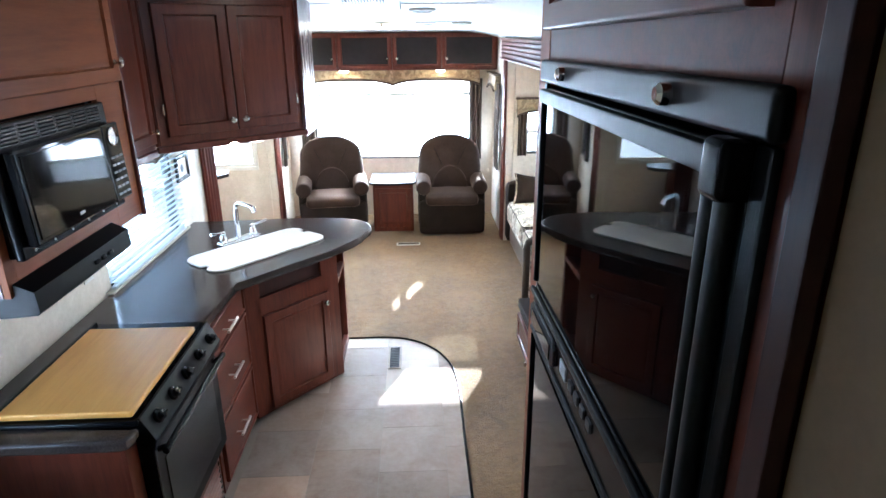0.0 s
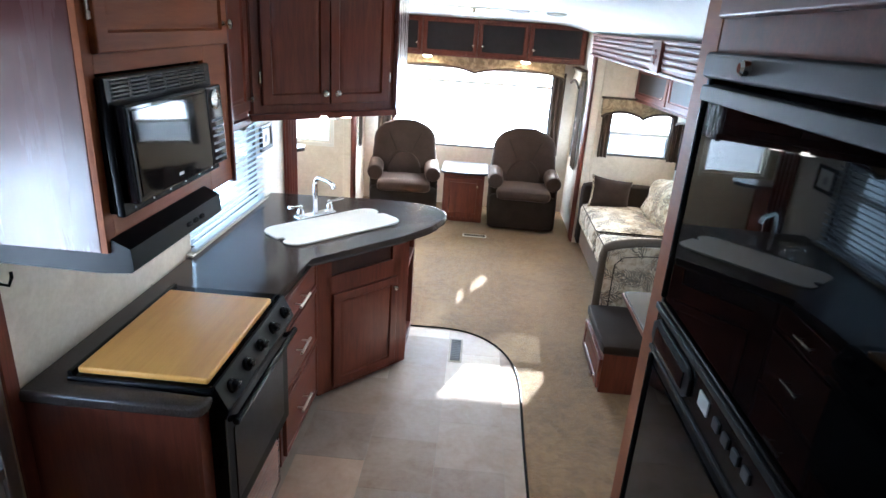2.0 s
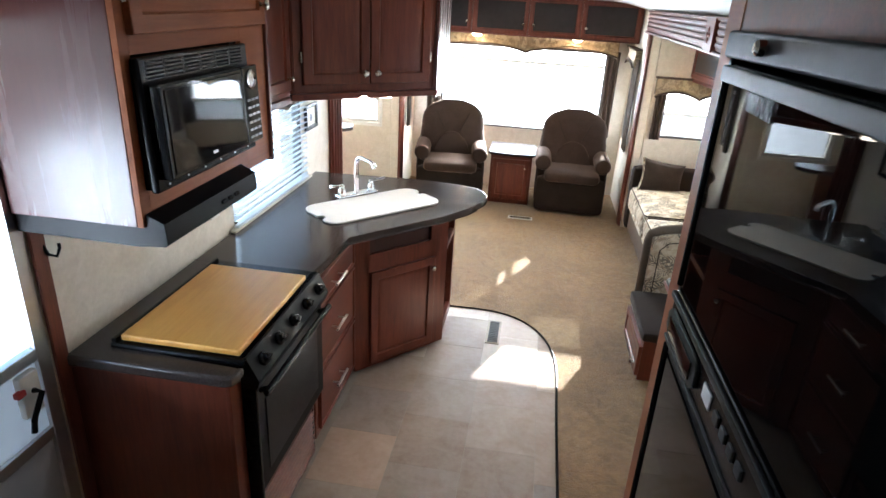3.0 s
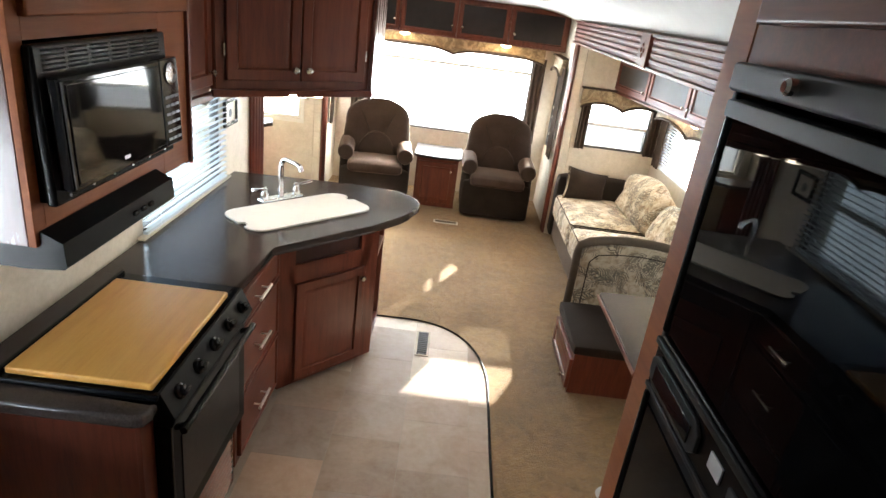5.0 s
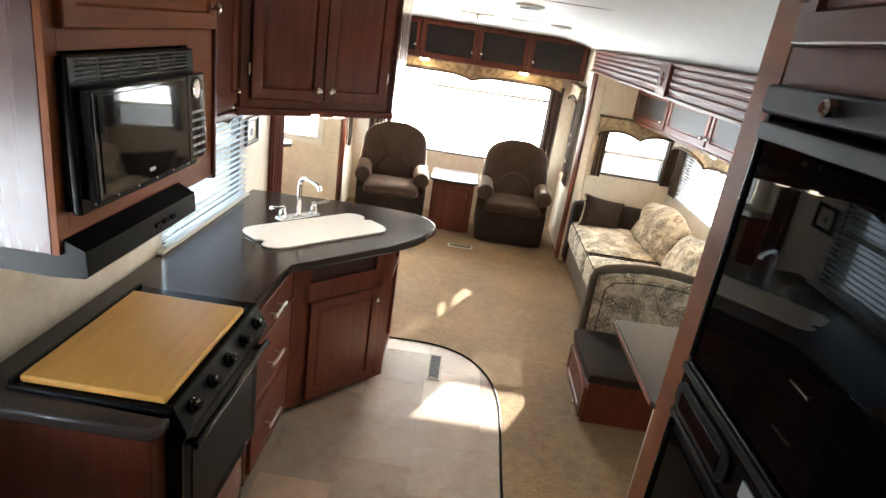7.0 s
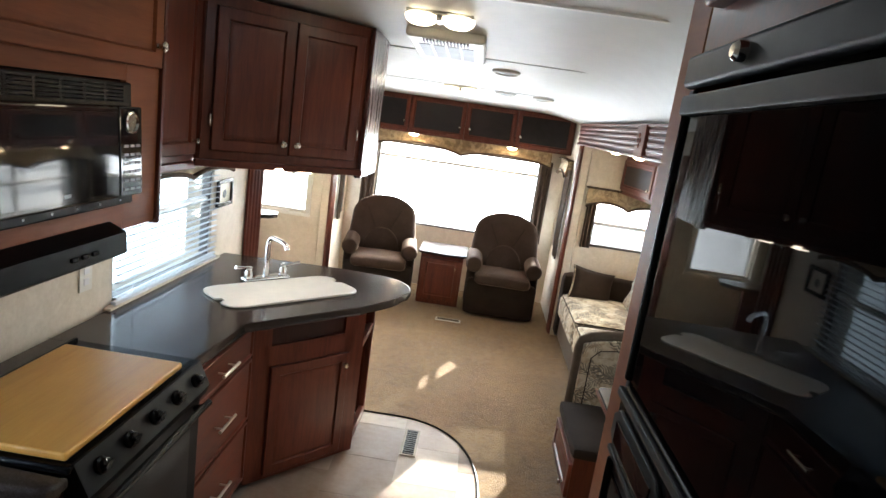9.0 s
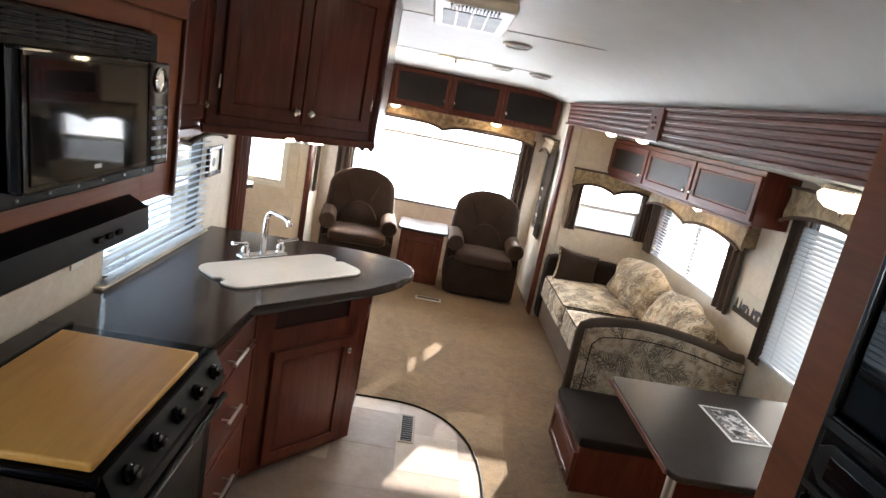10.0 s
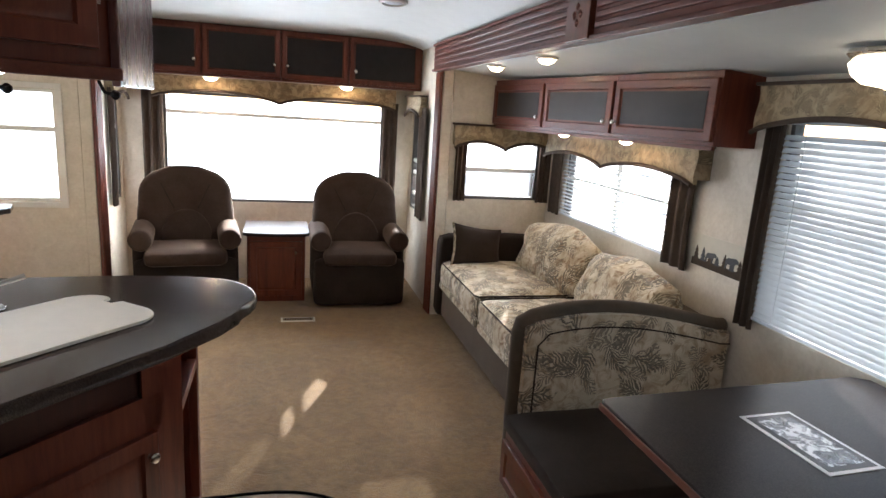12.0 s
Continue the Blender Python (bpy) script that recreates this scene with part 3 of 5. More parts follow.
    for x in (0.12, w - 0.12):
        part("cord", tube([(x, -0.034, 0.01), (x, -0.034, h - 0.02)], 0.0012, 6, m), SLAT, t)
    return t


def valance(m, w, h, label, depth=0.07, bumps=2, drop=0.05, board=True):
    """A padded cloth pelmet with a scalloped lower edge: lower left corner at m."""
    t = thing("valance", m.translation, label, "valance")
    n = 40
    bm = bmesh.new()
    rows = []
    for k in range(n + 1):
        u = k / n
        arch = abs(math.sin(math.pi * u * bumps)) ** 0.7
        z0 = drop * arch
        y = -depth - 0.008 * math.sin(math.pi * u)
        rows.append([bm.verts.new((u * w, y - 0.006 * math.sin(5 * math.pi * j / 6 * 0.4), z0 + (h - z0) * j / 6)) for j in range(7)])
        rows[-1] += [bm.verts.new((u * w, -depth + 0.02, h)), bm.verts.new((u * w, -depth + 0.02, z0))]
    for a, c in zip(rows, rows[1:]):
        for j in range(9):
            bm.faces.new((a[j], a[(j + 1) % 9], c[(j + 1) % 9], c[j]))
    for r in (rows[0], rows[-1]):
        bm.faces.new(r)
    bmesh.ops.transform(bm, matrix=m, verts=bm.verts)
    cloth = VALANCE if abs(m[1][0]) > 0.5 else VALANCE_X
    part("cloth_front", bm, cloth, t, "leaf-print cloth with scalloped edge")
    hem = [(u * w, -depth - 0.012 - 0.008 * math.sin(math.pi * u), drop * abs(math.sin(math.pi * u * bumps)) ** 0.7 - 0.004) for u in (k / n for k in range(n + 1))]
    part("piping", tube(hem, 0.011, 8, m), CURTAIN, t, "dark brown piped lower edge")
    for x in (0, w - 0.012):
        part("cloth_return", box(x, x + 0.012, -depth + 0.02, 0, drop * 0.4, h, 0.003, 2, m), cloth, t)
    if board:
        part("top_board", box(-0.01, w + 0.01, -depth - 0.018, 0, h, h + 0.014, 0.004, 2, m), CURTAIN, t)
    return t


def side_curtain(m, w, h, label):
    """A narrow gathered curtain: lower left corner at m."""
    bm = bmesh.new()
    n, k = 28, 10
    rows = []
    for i in range(n + 1):
        u = i / n
        y = -0.03 - 0.012 * math.sin(u * math.pi * 5)
        rows.append([bm.verts.new((u * w * (1 - 0.08 * math.sin(math.pi * j / k)), y, h * j / k)) for j in range(k + 1)] + [bm.verts.new((u * w * (1 - 0.08 * math.sin(math.pi * j / k)), y + 0.006, h * j / k)) for j in range(k, -1, -1)])
    q = len(rows[0])
    for a, c in zip(rows, rows[1:]):
        for j in range(q):
            bm.faces.new((a[j], a[(j + 1) % q], c[(j + 1) % q], c[j]))
    bm.faces.new(rows[0])
    bm.faces.new(rows[-1])
    bmesh.ops.transform(bm, matrix=m, verts=bm.verts)
    return solid("curtain", bm, CURTAIN, label, "curtain")


def zc(y):
    """Height of the main ceiling, sloped down towards the rear to fit the camera's view."""
    return 2.05 + 0.05 * (6.4 - y)

# ---- structure ----
LW, RW, SW, REAR = -1.33, 1.00, 1.87, 6.72      # left wall, right body wall, slide wall, rear wall
for nm, x0, x1, y0, y1 in (("floor", -1.40, 1.07, -1.7, 6.79), ("floor_slide", 1.07, 1.94, -0.13, 5.77), ("floor_left_slide", -2.31, -1.40, 3.93, 6.03)):
    tagged(part(nm, box(x0, x1, y0, y1, -0.08, 0.0, 0), CARPET, smooth=False), "beige cut-pile carpet", "floor", "", "structure")
wall("wall_left", "x", LW, -0.07, -1.66, 6.79, -0.02, 2.60, [(2.38, 3.30, 0.92, 1.46), (0.485, 1.185, 0.02, 1.95), (4.00, 5.95, -0.01, 1.84), (6.38, 6.66, 0.70, 1.50)], WALL)
wall("wall_rear", "y", REAR, 0.07, -1.325, 1.05, -0.02, 2.2, [(-1.02, 0.75, 0.67, 1.55)], WALL)
wall("wall_right", "x", RW, 0.07, 1.03, 6.71, -0.02, 2.60, [(1.02, 5.66, -0.03, 1.83), (6.17, 6.675, 0.68, 1.52)], WALL)
wall("wall_slide", "x", SW, 0.07, 0.98, 5.73, -0.02, 1.98, [(2.03, 3.42, 0.72, 1.58), (4.07, 5.37, 0.85, 1.31)], WALL)
wall("wall_slide_end", "y", 5.66, 0.07, 1.075, 1.865, -0.02, 1.98, [(1.19, 1.78, 0.90, 1.34)], WALL)
wall("wall_slide_front", "y", 1.035, 0.04, 1.075, 1.865, -0.02, 2.3, [], WALL)
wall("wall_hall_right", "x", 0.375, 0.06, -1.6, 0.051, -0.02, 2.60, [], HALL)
# Two unseen walls added to stop light leaking in behind the fridge.
wall("wall_fridge_side", "x", 1.13, 0.05, -0.013, 1.03, -0.02, 2.60, [], WALL)
wall("wall_fridge_back", "y", -0.02, -0.05, 0.436, 1.18, -0.02, 2.60, [], WALL)
wall("wall_hall_back", "y", -1.6, -0.06, -1.325, 0.46, -0.02, 2.60, [], WALL)
wall("wall_left_slide", "x", -2.24, -0.07, 3.95, 6.02, -0.02, 1.98, [], WALL)
wall("wall_left_slide_end", "y", 5.96, 0.07, -2.235, -1.405, -0.02, 1.98, [(-2.13, -1.54, 0.76, 1.50)], WALL)
wall("wall_left_slide_front", "y", 4.0, -0.06, -2.235, -1.405, -0.02, 1.98, [], WALL)


def ceiling_main():
    bm = bmesh.new()
    prof = [(-1.325, 0.0), (0.50, 0.0)] + [(0.50 + 0.493 * k / 10, (k / 10) ** 2.3) for k in range(1, 11)]
    rows = []
    for y in (-1.68, 1.0, 3.0, 5.0, 6.79):
        z = zc(y)
        low = [bm.verts.new((x, y, z - dz * (z - 1.99))) for x, dz in prof]
        top = [bm.verts.new((0.993, y, z + 0.06)), bm.verts.new((-1.325, y, z + 0.06))]
        rows.append(low + top)
    n = len(rows[0])
    for a, c in zip(rows, rows[1:]):
        for k in range(n):
            bm.faces.new((a[k], a[(k + 1) % n], c[(k + 1) % n], c[k]))
    bm.faces.new(rows[0])
    bm.faces.new(rows[-1])
    return tagged(part("ceiling", bm, CEIL), "white padded ceiling panels", "ceiling", "", "structure")


ceiling_main()
tagged(part("ceiling_slide", prism([(1.072, 1.812), (1.868, 1.745), (1.868, 1.93), (1.072, 1.93)], 1.076, 5.658, 0, 1, pose(0, 0, 0, 90, 0, 0) @ Matrix.Scale(-1, 4, (0, 0, 1))), CEIL, smooth=False), "low white slide-out ceiling", "ceiling", "", "structure")
tagged(part("ceiling_left_slide", box(-2.238, -1.33, 4.0, 5.958, 1.85, 1.93, 0), CEIL, smooth=False), kind="structure")
for y, w, mat, far in ((2.13, 0.030, TRIMWHITE, 0.62), (3.42, 0.010, CEIL_DARK, 0.64), (4.90, 0.010, CEIL_DARK, 0.66)):
    bm = box(-1.325, far, y - w / 2, y + w / 2, zc(y) - (0.010 if w > 0.02 else 0.004), zc(y) + 0.01, 0.002)
    tagged(part("ceiling_trim", bm, mat), "ceiling panel joint strip", "trim", "", "structure")

# raised front floor with two steps down
tagged(part("floor_upper", box(-1.325, 0.37, -1.59, 0.10, 0.0, 0.57, 0.01), CARPET), "raised carpeted floor", "floor", "", "structure")
for y0, y1, z in ((0.10, 0.34, 0.38), (0.34, 0.58, 0.19)):
    tagged(part("step", box(-0.55, 0.36, y0, y1, 0.0, z, 0.012), CARPET), "carpeted step", "step", "steps up to the front", "structure")

# wooden posts and fascia beam round the slide-outs


def fluted_post(name, m, w, h, label):
    t = thing(name, m.translation, label, "trim", "", "structure")
    part("backing_board", box(0, w, -0.016, 0, 0, h, 0.003, 2, m), CHERRY, t)
    n = 4
    for k in range(n):
        x = w * (k + 0.5) / n
        part("flute", tube([(x, -0.016, 0.01), (x, -0.016, h - 0.01)], w / n * 0.34, 8, m), CHERRY, t)
    return t


fluted_post("trim_left_near", F(LW + 0.003, 3.775, 0.0, 90), 0.22, 1.84, "fluted cherry trim beside the slide-out")
fluted_post("trim_left_far", F(LW + 0.003, 5.955, 0.0, 90), 0.16, 1.84, "fluted cherry trim beside the slide-out")
fluted_post("trim_right_post", F(RW - 0.003, 5.80, 0.0, -90), 0.13, 1.80, "fluted cherry trim beside the slide-out")


def beam():
    t = thing("fascia_beam", (0.98, 3.5, 1.81), "grooved cherry fascia beam over the slide-out", "beam", "", "structure")
    part("backing_board", box(0.962, 0.999, 1.04, 5.83, 1.81, 1.975, 0.003), CHERRY_H, t)
    for k in range(4):
        z = 1.847 + k * 0.034
        for y0, y1 in ((1.06, 3.40), (3.63, 5.80)):
            part("ridge", box(0.950, 0.966, y0, y1, z - 0.011, z + 0.011, 0.006, 3), CHERRY_H, t)
    part("lower_lip", box(0.946, 1.005, 1.04, 5.83, 1.797, 1.815, 0.005), CHERRY_H, t)
    part("upper_lip", box(0.946, 0.995, 1.04, 5.83, 1.969, 1.987, 0.005), CHERRY_H, t)
    block = part("ornament_block", box(0.938, 0.968, 3.42, 3.61, 1.801, 1.983, 0.006), CHERRY, t)
    for dy, dz in ((0, 0.028), (0, -0.028), (0.024, 0), (-0.024, 0)):
        part("diamond", lathe([(0.016, 0), (0.010, 0.006), (0.001, 0.009)], 4, pose(0.938, 3.515 + dy, 1.892 + dz, 0, -90, 0)), CHERRY, block)
    return t


beam()

# windows
def left_m(y, z):
    return F(LW, y, z, 90)


def right_m(x, y, z):
    return F(x, y, z, -90)


window_unit("window_1", F(-1.02, REAR, 0.67), 1.77, 0.88, "wide rear window with a dark frame, bright outside", 0.72)
window_unit("window_2", left_m(2.38, 0.92), 0.92, 0.54, "kitchen window with a dark frame", 0.33)
window_unit("window_3", right_m(SW, 5.37, 0.85), 1.30, 0.46, "window over the sofa", 0.27, upright=0.66)
window_unit("window_4", right_m(SW, 3.42, 0.72), 1.39, 0.86, "wide window beside the dining table", 0.50)
# screen=True adds the sheet that weakens this window's sun patch.
window_unit("window_5", F(1.19, 5.66, 0.90), 0.59, 0.44, "small window at the end of the sofa", 0.22, screen=True)
window_unit("window_6", F(-2.13, 5.96, 0.76), 0.59, 0.74, "small window in the far slide-out", 0.48, shade=TRIMWHITE)
window_unit("window_7", left_m(6.38, 0.70), 0.28, 0.80, "narrow side window by the recliner", 0.55)
w8 = window_unit("window_8", right_m(RW, 6.675, 0.68), 0.505, 0.84, "narrow side window by the recliner", 0.310)
# Two bars added to break up the sun stripe on the carpet.
for z in (0.128, 0.412):
    part("sash_rail", box(0.022, 0.483, 0.018, 0.052, z - 0.016, z + 0.016, 0.004, 2, right_m(RW, 6.675, 0.68)), TRIMWHITE, w8)
# Dimming sheet added over the upper pane to weaken the stripe's end.
part("insect_screen", box(0.022, 0.483, 0.056, 0.0565, 0.43, 0.818, 0, 1, right_m(RW, 6.675, 0.68)), SUN_DIMMER, w8, "added dark sheet dimming the sunlight")
bm = bmesh.new()
for a in ((-2.17, -1.50, 0.72, 0.757), (-2.17, -1.50, 1.503, 1.54), (-2.17, -2.132, 0.757, 1.503), (-1.538, -1.50, 0.757, 1.503)):
    box(a[0], a[1], 5.945, 5.958, a[2], a[3], 0.003, 2, None, bm)
tagged(part("window_trim", bm, TRIMWHITE), "white frame round the small window", "trim", "", "structure")

blind(left_m(2.36, 0.925), 0.95, 0.56, 0.031, "white slatted blind, half open, in the kitchen window", -8)
blind(right_m(SW - 0.004, 3.41, 0.735), 1.37, 0.85, 0.0255, "white slatted blind, lowered and half closed, beside the dining table", 46)
blind(right_m(SW - 0.004, 5.36, 0.855), 1.28, 0.46, 0.0255, "white slatted blind, open, over the sofa", 8)
tagged(part("window_sill", box(LW + 0.001, LW + 0.035, 2.32, 3.36, 0.9125, 0.9245, 0.003), CREAM), "cream ledge under the kitchen window", "sill", "", "structure")

valance(F(-1.09, REAR, 1.50), 1.93, 0.17, "leaf-print valance over the rear window", 0.06, 2, 0.07, False)
valance(left_m(2.35, 1.43), 0.98, 0.12, "leaf-print valance over the kitchen window", 0.08, 2, 0.03)
valance(right_m(SW, 5.56, 1.255), 1.72, 0.17, "leaf-print valance over the sofa window", 0.09, 2, 0.055)
valance(right_m(SW, 3.50, 1.52), 1.56, 0.18, "leaf-print valance over the dining window", 0.10, 2, 0.06)
valance(F(1.09, 5.66, 1.275), 0.76, 0.16, "leaf-print valance over the end window", 0.06, 2, 0.055)
valance(right_m(RW, 6.69, 1.47), 0.55, 0.15, "leaf-print valance over the narrow window", 0.06, 1, 0.05)
valance(left_m(6.31, 1.47), 0.37, 0.15, "leaf-print valance over the narrow window", 0.06, 1, 0.05)
side_curtain(F(1.11, 5.655, 0.89), 0.09, 0.42, "brown side curtain at the end window")
side_curtain(F(1.76, 5.655, 0.89), 0.10, 0.42, "brown side curtain at the end window")
side_curtain(right_m(SW - 0.004, 4.09, 0.82), 0.20, 0.50, "brown side curtain at the sofa window")
side_curtain(right_m(SW - 0.004, 5.54, 0.84), 0.16, 0.46, "brown side curtain at the sofa window")
side_curtain(right_m(SW - 0.004, 3.50, 0.69), 0.10, 0.88, "brown side curtain at the dining window")
side_curtain(F(-1.17, REAR, 0.66), 0.16, 0.90, "brown side curtain at the rear window")
side_curtain(F(0.74, REAR, 0.66), 0.13, 0.90, "brown side curtain at the rear window")
side_curtain(right_m(RW - 0.002, 6.24, 0.66), 0.22, 0.88, "brown side curtain at the narrow window")
side_curtain(left_m(6.285, 0.68), 0.09, 0.86, "dark side curtain at the narrow window")

# screen door in the left wall


def entry_door():
    t = thing("door_1", (LW, 0.77, 0.02), "aluminium screen door with grey lower panel", "door", "", "structure")
    m = left_m(0.485, 0.02)
    for a in ((0.0, 0.05, 0, 1.93), (0.65, 0.70, 0, 1.93), (0.05, 0.65, 0, 0.05), (0.05, 0.65, 1.88, 1.93), (0.05, 0.65, 0.65, 0.69), (0.05, 0.65, 0.93, 0.97)):
        part("door_bar", box(a[0], a[1], 0.0, 0.03, a[2], a[3], 0.004, 2, m), ALU, t)
    part("lower_panel", box(0.05, 0.65, 0.012, 0.022, 0.05, 0.65, 0.002, 2, m), GREY, t, "grey panel")
    part("latch_panel", box(0.05, 0.65, 0.012, 0.02, 0.69, 0.93, 0.002, 2, m), MILKY, t, "white slide panel")
    part("upper_glass", box(0.05, 0.65, 0.014, 0.018, 0.97, 1.88, 0, 1, m), GLASS, t, "clear upper pane").visible_shadow = False
    part("latch_plate", box(0.56, 0.63, -0.012, 0.012, 0.78, 0.92, 0.006, 2, m), TRIMWHITE, t)
    part("door_handle", tube([(0.60, -0.012, 0.86), (0.60, -0.04, 0.86), (0.55, -0.045, 0.80), (0.54, -0.045, 0.76)], 0.009, 8, m), BLACK, t, "black handle")
    part("latch_button", box(0.54, 0.57, -0.02, 0.0, 0.865, 0.885, 0.004, 2, m), RED, t, "red latch")
    fr = thing("door_frame", (LW, 0.77, 0.0), "cherry door casing", "trim", "", "structure")
    for a in ((-0.05, -0.002, 0, 2.0), (0.702, 0.752, 0, 2.0), (-0.05, 0.752, 2.0, 2.05)):
        part("casing", box(a[0], a[1], -0.014, -0.001, a[2], a[3], 0.003, 2, left_m(0.485, 0.0)), CHERRY, fr)


entry_door()


def hall_door():
    t = thing("door_2", (0.37, -0.5, 0.57), "dark cherry hall door, closed, in a wide casing", "door", "", "structure")
    part("casing", box(0.356, 0.374, -0.150, -0.062, 0.572, 2.30, 0.004), CHERRY_DARK, t)
    part("casing", box(0.356, 0.374, -0.95, -0.862, 0.572, 2.30, 0.004), CHERRY_DARK, t)
    part("slab", panel_front(0.71, 1.70, right_m(0.374, -0.151, 0.575), 0.10, 0.012), CHERRY_DARK, t)
    knob(t, right_m(0.362, -0.80, 1.45), 0.02)


hall_door()

# outside: one sheet of ground to the horizon
g, nt, gb = nodes_of("pale_gravel")
gv = coords(nt)
nt.links.new(ramp(nt, noise_node(nt, gv, 3, 6, 0.6), (0.3, (0.30, 0.28, 0.25)), (0.7, (0.46, 0.44, 0.40))), gb.inputs["Base Color"])
gb.inputs["Roughness"].default_value = 0.9
bm = bmesh.new()
bmesh.ops.create_grid(bm, x_segments=2, y_segments=2, size=1500, matrix=Matrix.Translation((0, 0, -1.0)))
tagged(part("ground", bm, g, smooth=False), "pale gravel lot outside", "ground", "", "structure")
tagged(part("roof", box(-2.45, 1.96, -1.75, 6.75, 2.64, 2.70, 0), GREY, smooth=False), kind="structure")

# ---- kitchen ----
FACE = -0.80        # front of the base cabinets
A_, B_ = Vector((-0.805, 2.595)), Vector((-0.385, 3.065))    # ends of the slanted sink front
DIAG = math.degrees(math.atan2(B_.y - A_.y, B_.x - A_.x))
DLEN = (B_ - A_).length


def bar_pull(parent, m, length=0.11):
    """A straight pull on two studs, level, centred at m."""
    h = length / 2
    bm = tube([(-h, -0.034, 0), (h, -0.034, 0)], 0.0068, 8, m)
    for x in (-h * 0.62, h * 0.62):
        tube([(x, 0, 0), (x, -0.030, 0)], 0.004, 8, m, bm)
    return part("pull", bm, BRIGHT_PULL, parent, "brushed nickel bar pull")


def end_cabinet():
    t = thing("stove_end_panel", (-1.13, 1.27, 0), "cherry end panel beside the stove", "cabinet")
    part("panel", box(LW + 0.002, FACE + 0.004, 1.245, 1.262, 0.0, 0.868, 0.003), CHERRY, t)
    part("filler", box(LW + 0.002, FACE - 0.004, 1.262, 1.315, 0.0, 0.868, 0), CHERRY, t)
    part("front_edge", box(FACE - 0.004, FACE + 0.012, 1.243, 1.316, 0.0, 0.868, 0.003), CHERRY, t)
    return t


def stove():
    t = thing("gas_range", (-1.05, 1.65, 0), "black gas range with glass oven door", "stove")
    part("body", box(-1.225, -0.80, 1.325, 1.975, 0.30, 0.905, 0.006), ENAMEL, t)
    part("cooktop", box(-1.222, -0.765, 1.300, 1.995, 0.905, 0.928, 0.008, 3), ENAMEL, t, "black enamel cooktop")
    # sloping knob panel
    pan = prism([(-0.80, 0.815), (-0.735, 0.815), (-0.725, 0.845), (-0.765, 0.928), (-0.80, 0.928)], 1.315, 1.985, 0.004, 2, pose(0, 0, 0, 90, 0, 0) @ Matrix.Scale(-1, 4, (0, 0, 1)))
    panel = part("control_panel", pan, STOVE_BLACK, t)
    for k in range(5):
        y = 1.39 + k * 0.13
        kb = lathe([(0.024, 0), (0.023, 0.010), (0.017, 0.014), (0.016, 0.024), (0.006, 0.026)], 16, pose(-0.746, y, 0.886, 0, 64, 0))
        kb = box(-0.004, 0.004, -0.016, 0.016, 0.02, 0.032, 0.002, 2, pose(-0.746, y, 0.886, 0, 64, 0), kb)
        part("burner_knob", kb, BLACK, panel)
    door = part("oven_door", box(-0.80, -0.752, 1.325, 1.975, 0.36, 0.80, 0.008, 3), STOVE_BLACK, t)
    part("door_glass", box(-0.754, -0.748, 1.40, 1.90, 0.42, 0.72, 0.002), BLACK_TEX, door, "dark oven glass")
    hb = tube([(-0.715, 1.34, 0.79), (-0.715, 1.96, 0.79)], 0.012, 10)
    for y in (1.37, 1.93):
        tube([(-0.752, y, 0.775), (-0.715, y, 0.79)], 0.010, 8, None, hb)
    part("oven_handle", hb, BLACK, door, "black bar handle")
    part("door_edge", box(-0.80, -0.742, 1.318, 1.334, 0.34, 0.82, 0.004), BLACK, t)
    part("rear_guard", box(-1.222, -1.205, 1.31, 1.985, 0.925, 0.94, 0.004), ENAMEL, t)
    return t


def louvre_panel():
    t = thing("vented_panel", (-0.82, 1.65, 0), "cherry panel with louvred vents under the stove", "vent panel")
    part("body", box(-1.0, FACE, 1.32, 1.975, 0.0, 0.30, 0.004), CHERRY, t)
    for k in range(8):
        z = 0.05 + k * 0.028
        part("louvre", box(-0.008, 0.012, 1.36, 1.935, -0.003, 0.003, 0.001, 1, pose(FACE, 0, z, 0, 35, 0)), CHERRY, t)
    # Flat black marks on the solid front take the place of shaded slots.
    for k in range(7):
        part("vent_slot", box(FACE - 0.002, FACE + 0.0015, 1.945, 1.962, 0.045 + k * 0.033, 0.065 + k * 0.033, 0), BLACK, t)
    return t


def cutting_board():
    t = thing("cutting_board", (-1.02, 1.62, 0.93), "maple stove-top cutting board", "cutting board")
    part("board", box(-1.19, -0.785, 1.315, 1.895, 0.932, 0.955, 0.007, 3), MAPLE, t)
    return t


def drawer_cabinet():
    t = thing("drawer_cabinet", (-1.1, 2.26, 0), "cherry base cabinet with three drawers", "cabinet")
    part("body", box(LW + 0.002, FACE, 1.99, 2.597, 0.055, 0.868, 0.003), CHERRY, t)
    part("toe_kick", box(LW + 0.002, FACE - 0.04, 1.99, 2.57, 0.0, 0.055, 0), CHERRY, t)
    for z0, z1 in ((0.715, 0.855), (0.405, 0.700), (0.095, 0.390)):
        m = F(FACE, 2.02, z0, 90)
        d = part("drawer_front", panel_front(0.54, z1 - z0, m, 0.004, 0.019, False), CHERRY_H, t)
        bar_pull(d, F(FACE + 0.019, 2.235, (z0 + z1) / 2 + 0.005, 90), 0.15)
    return t


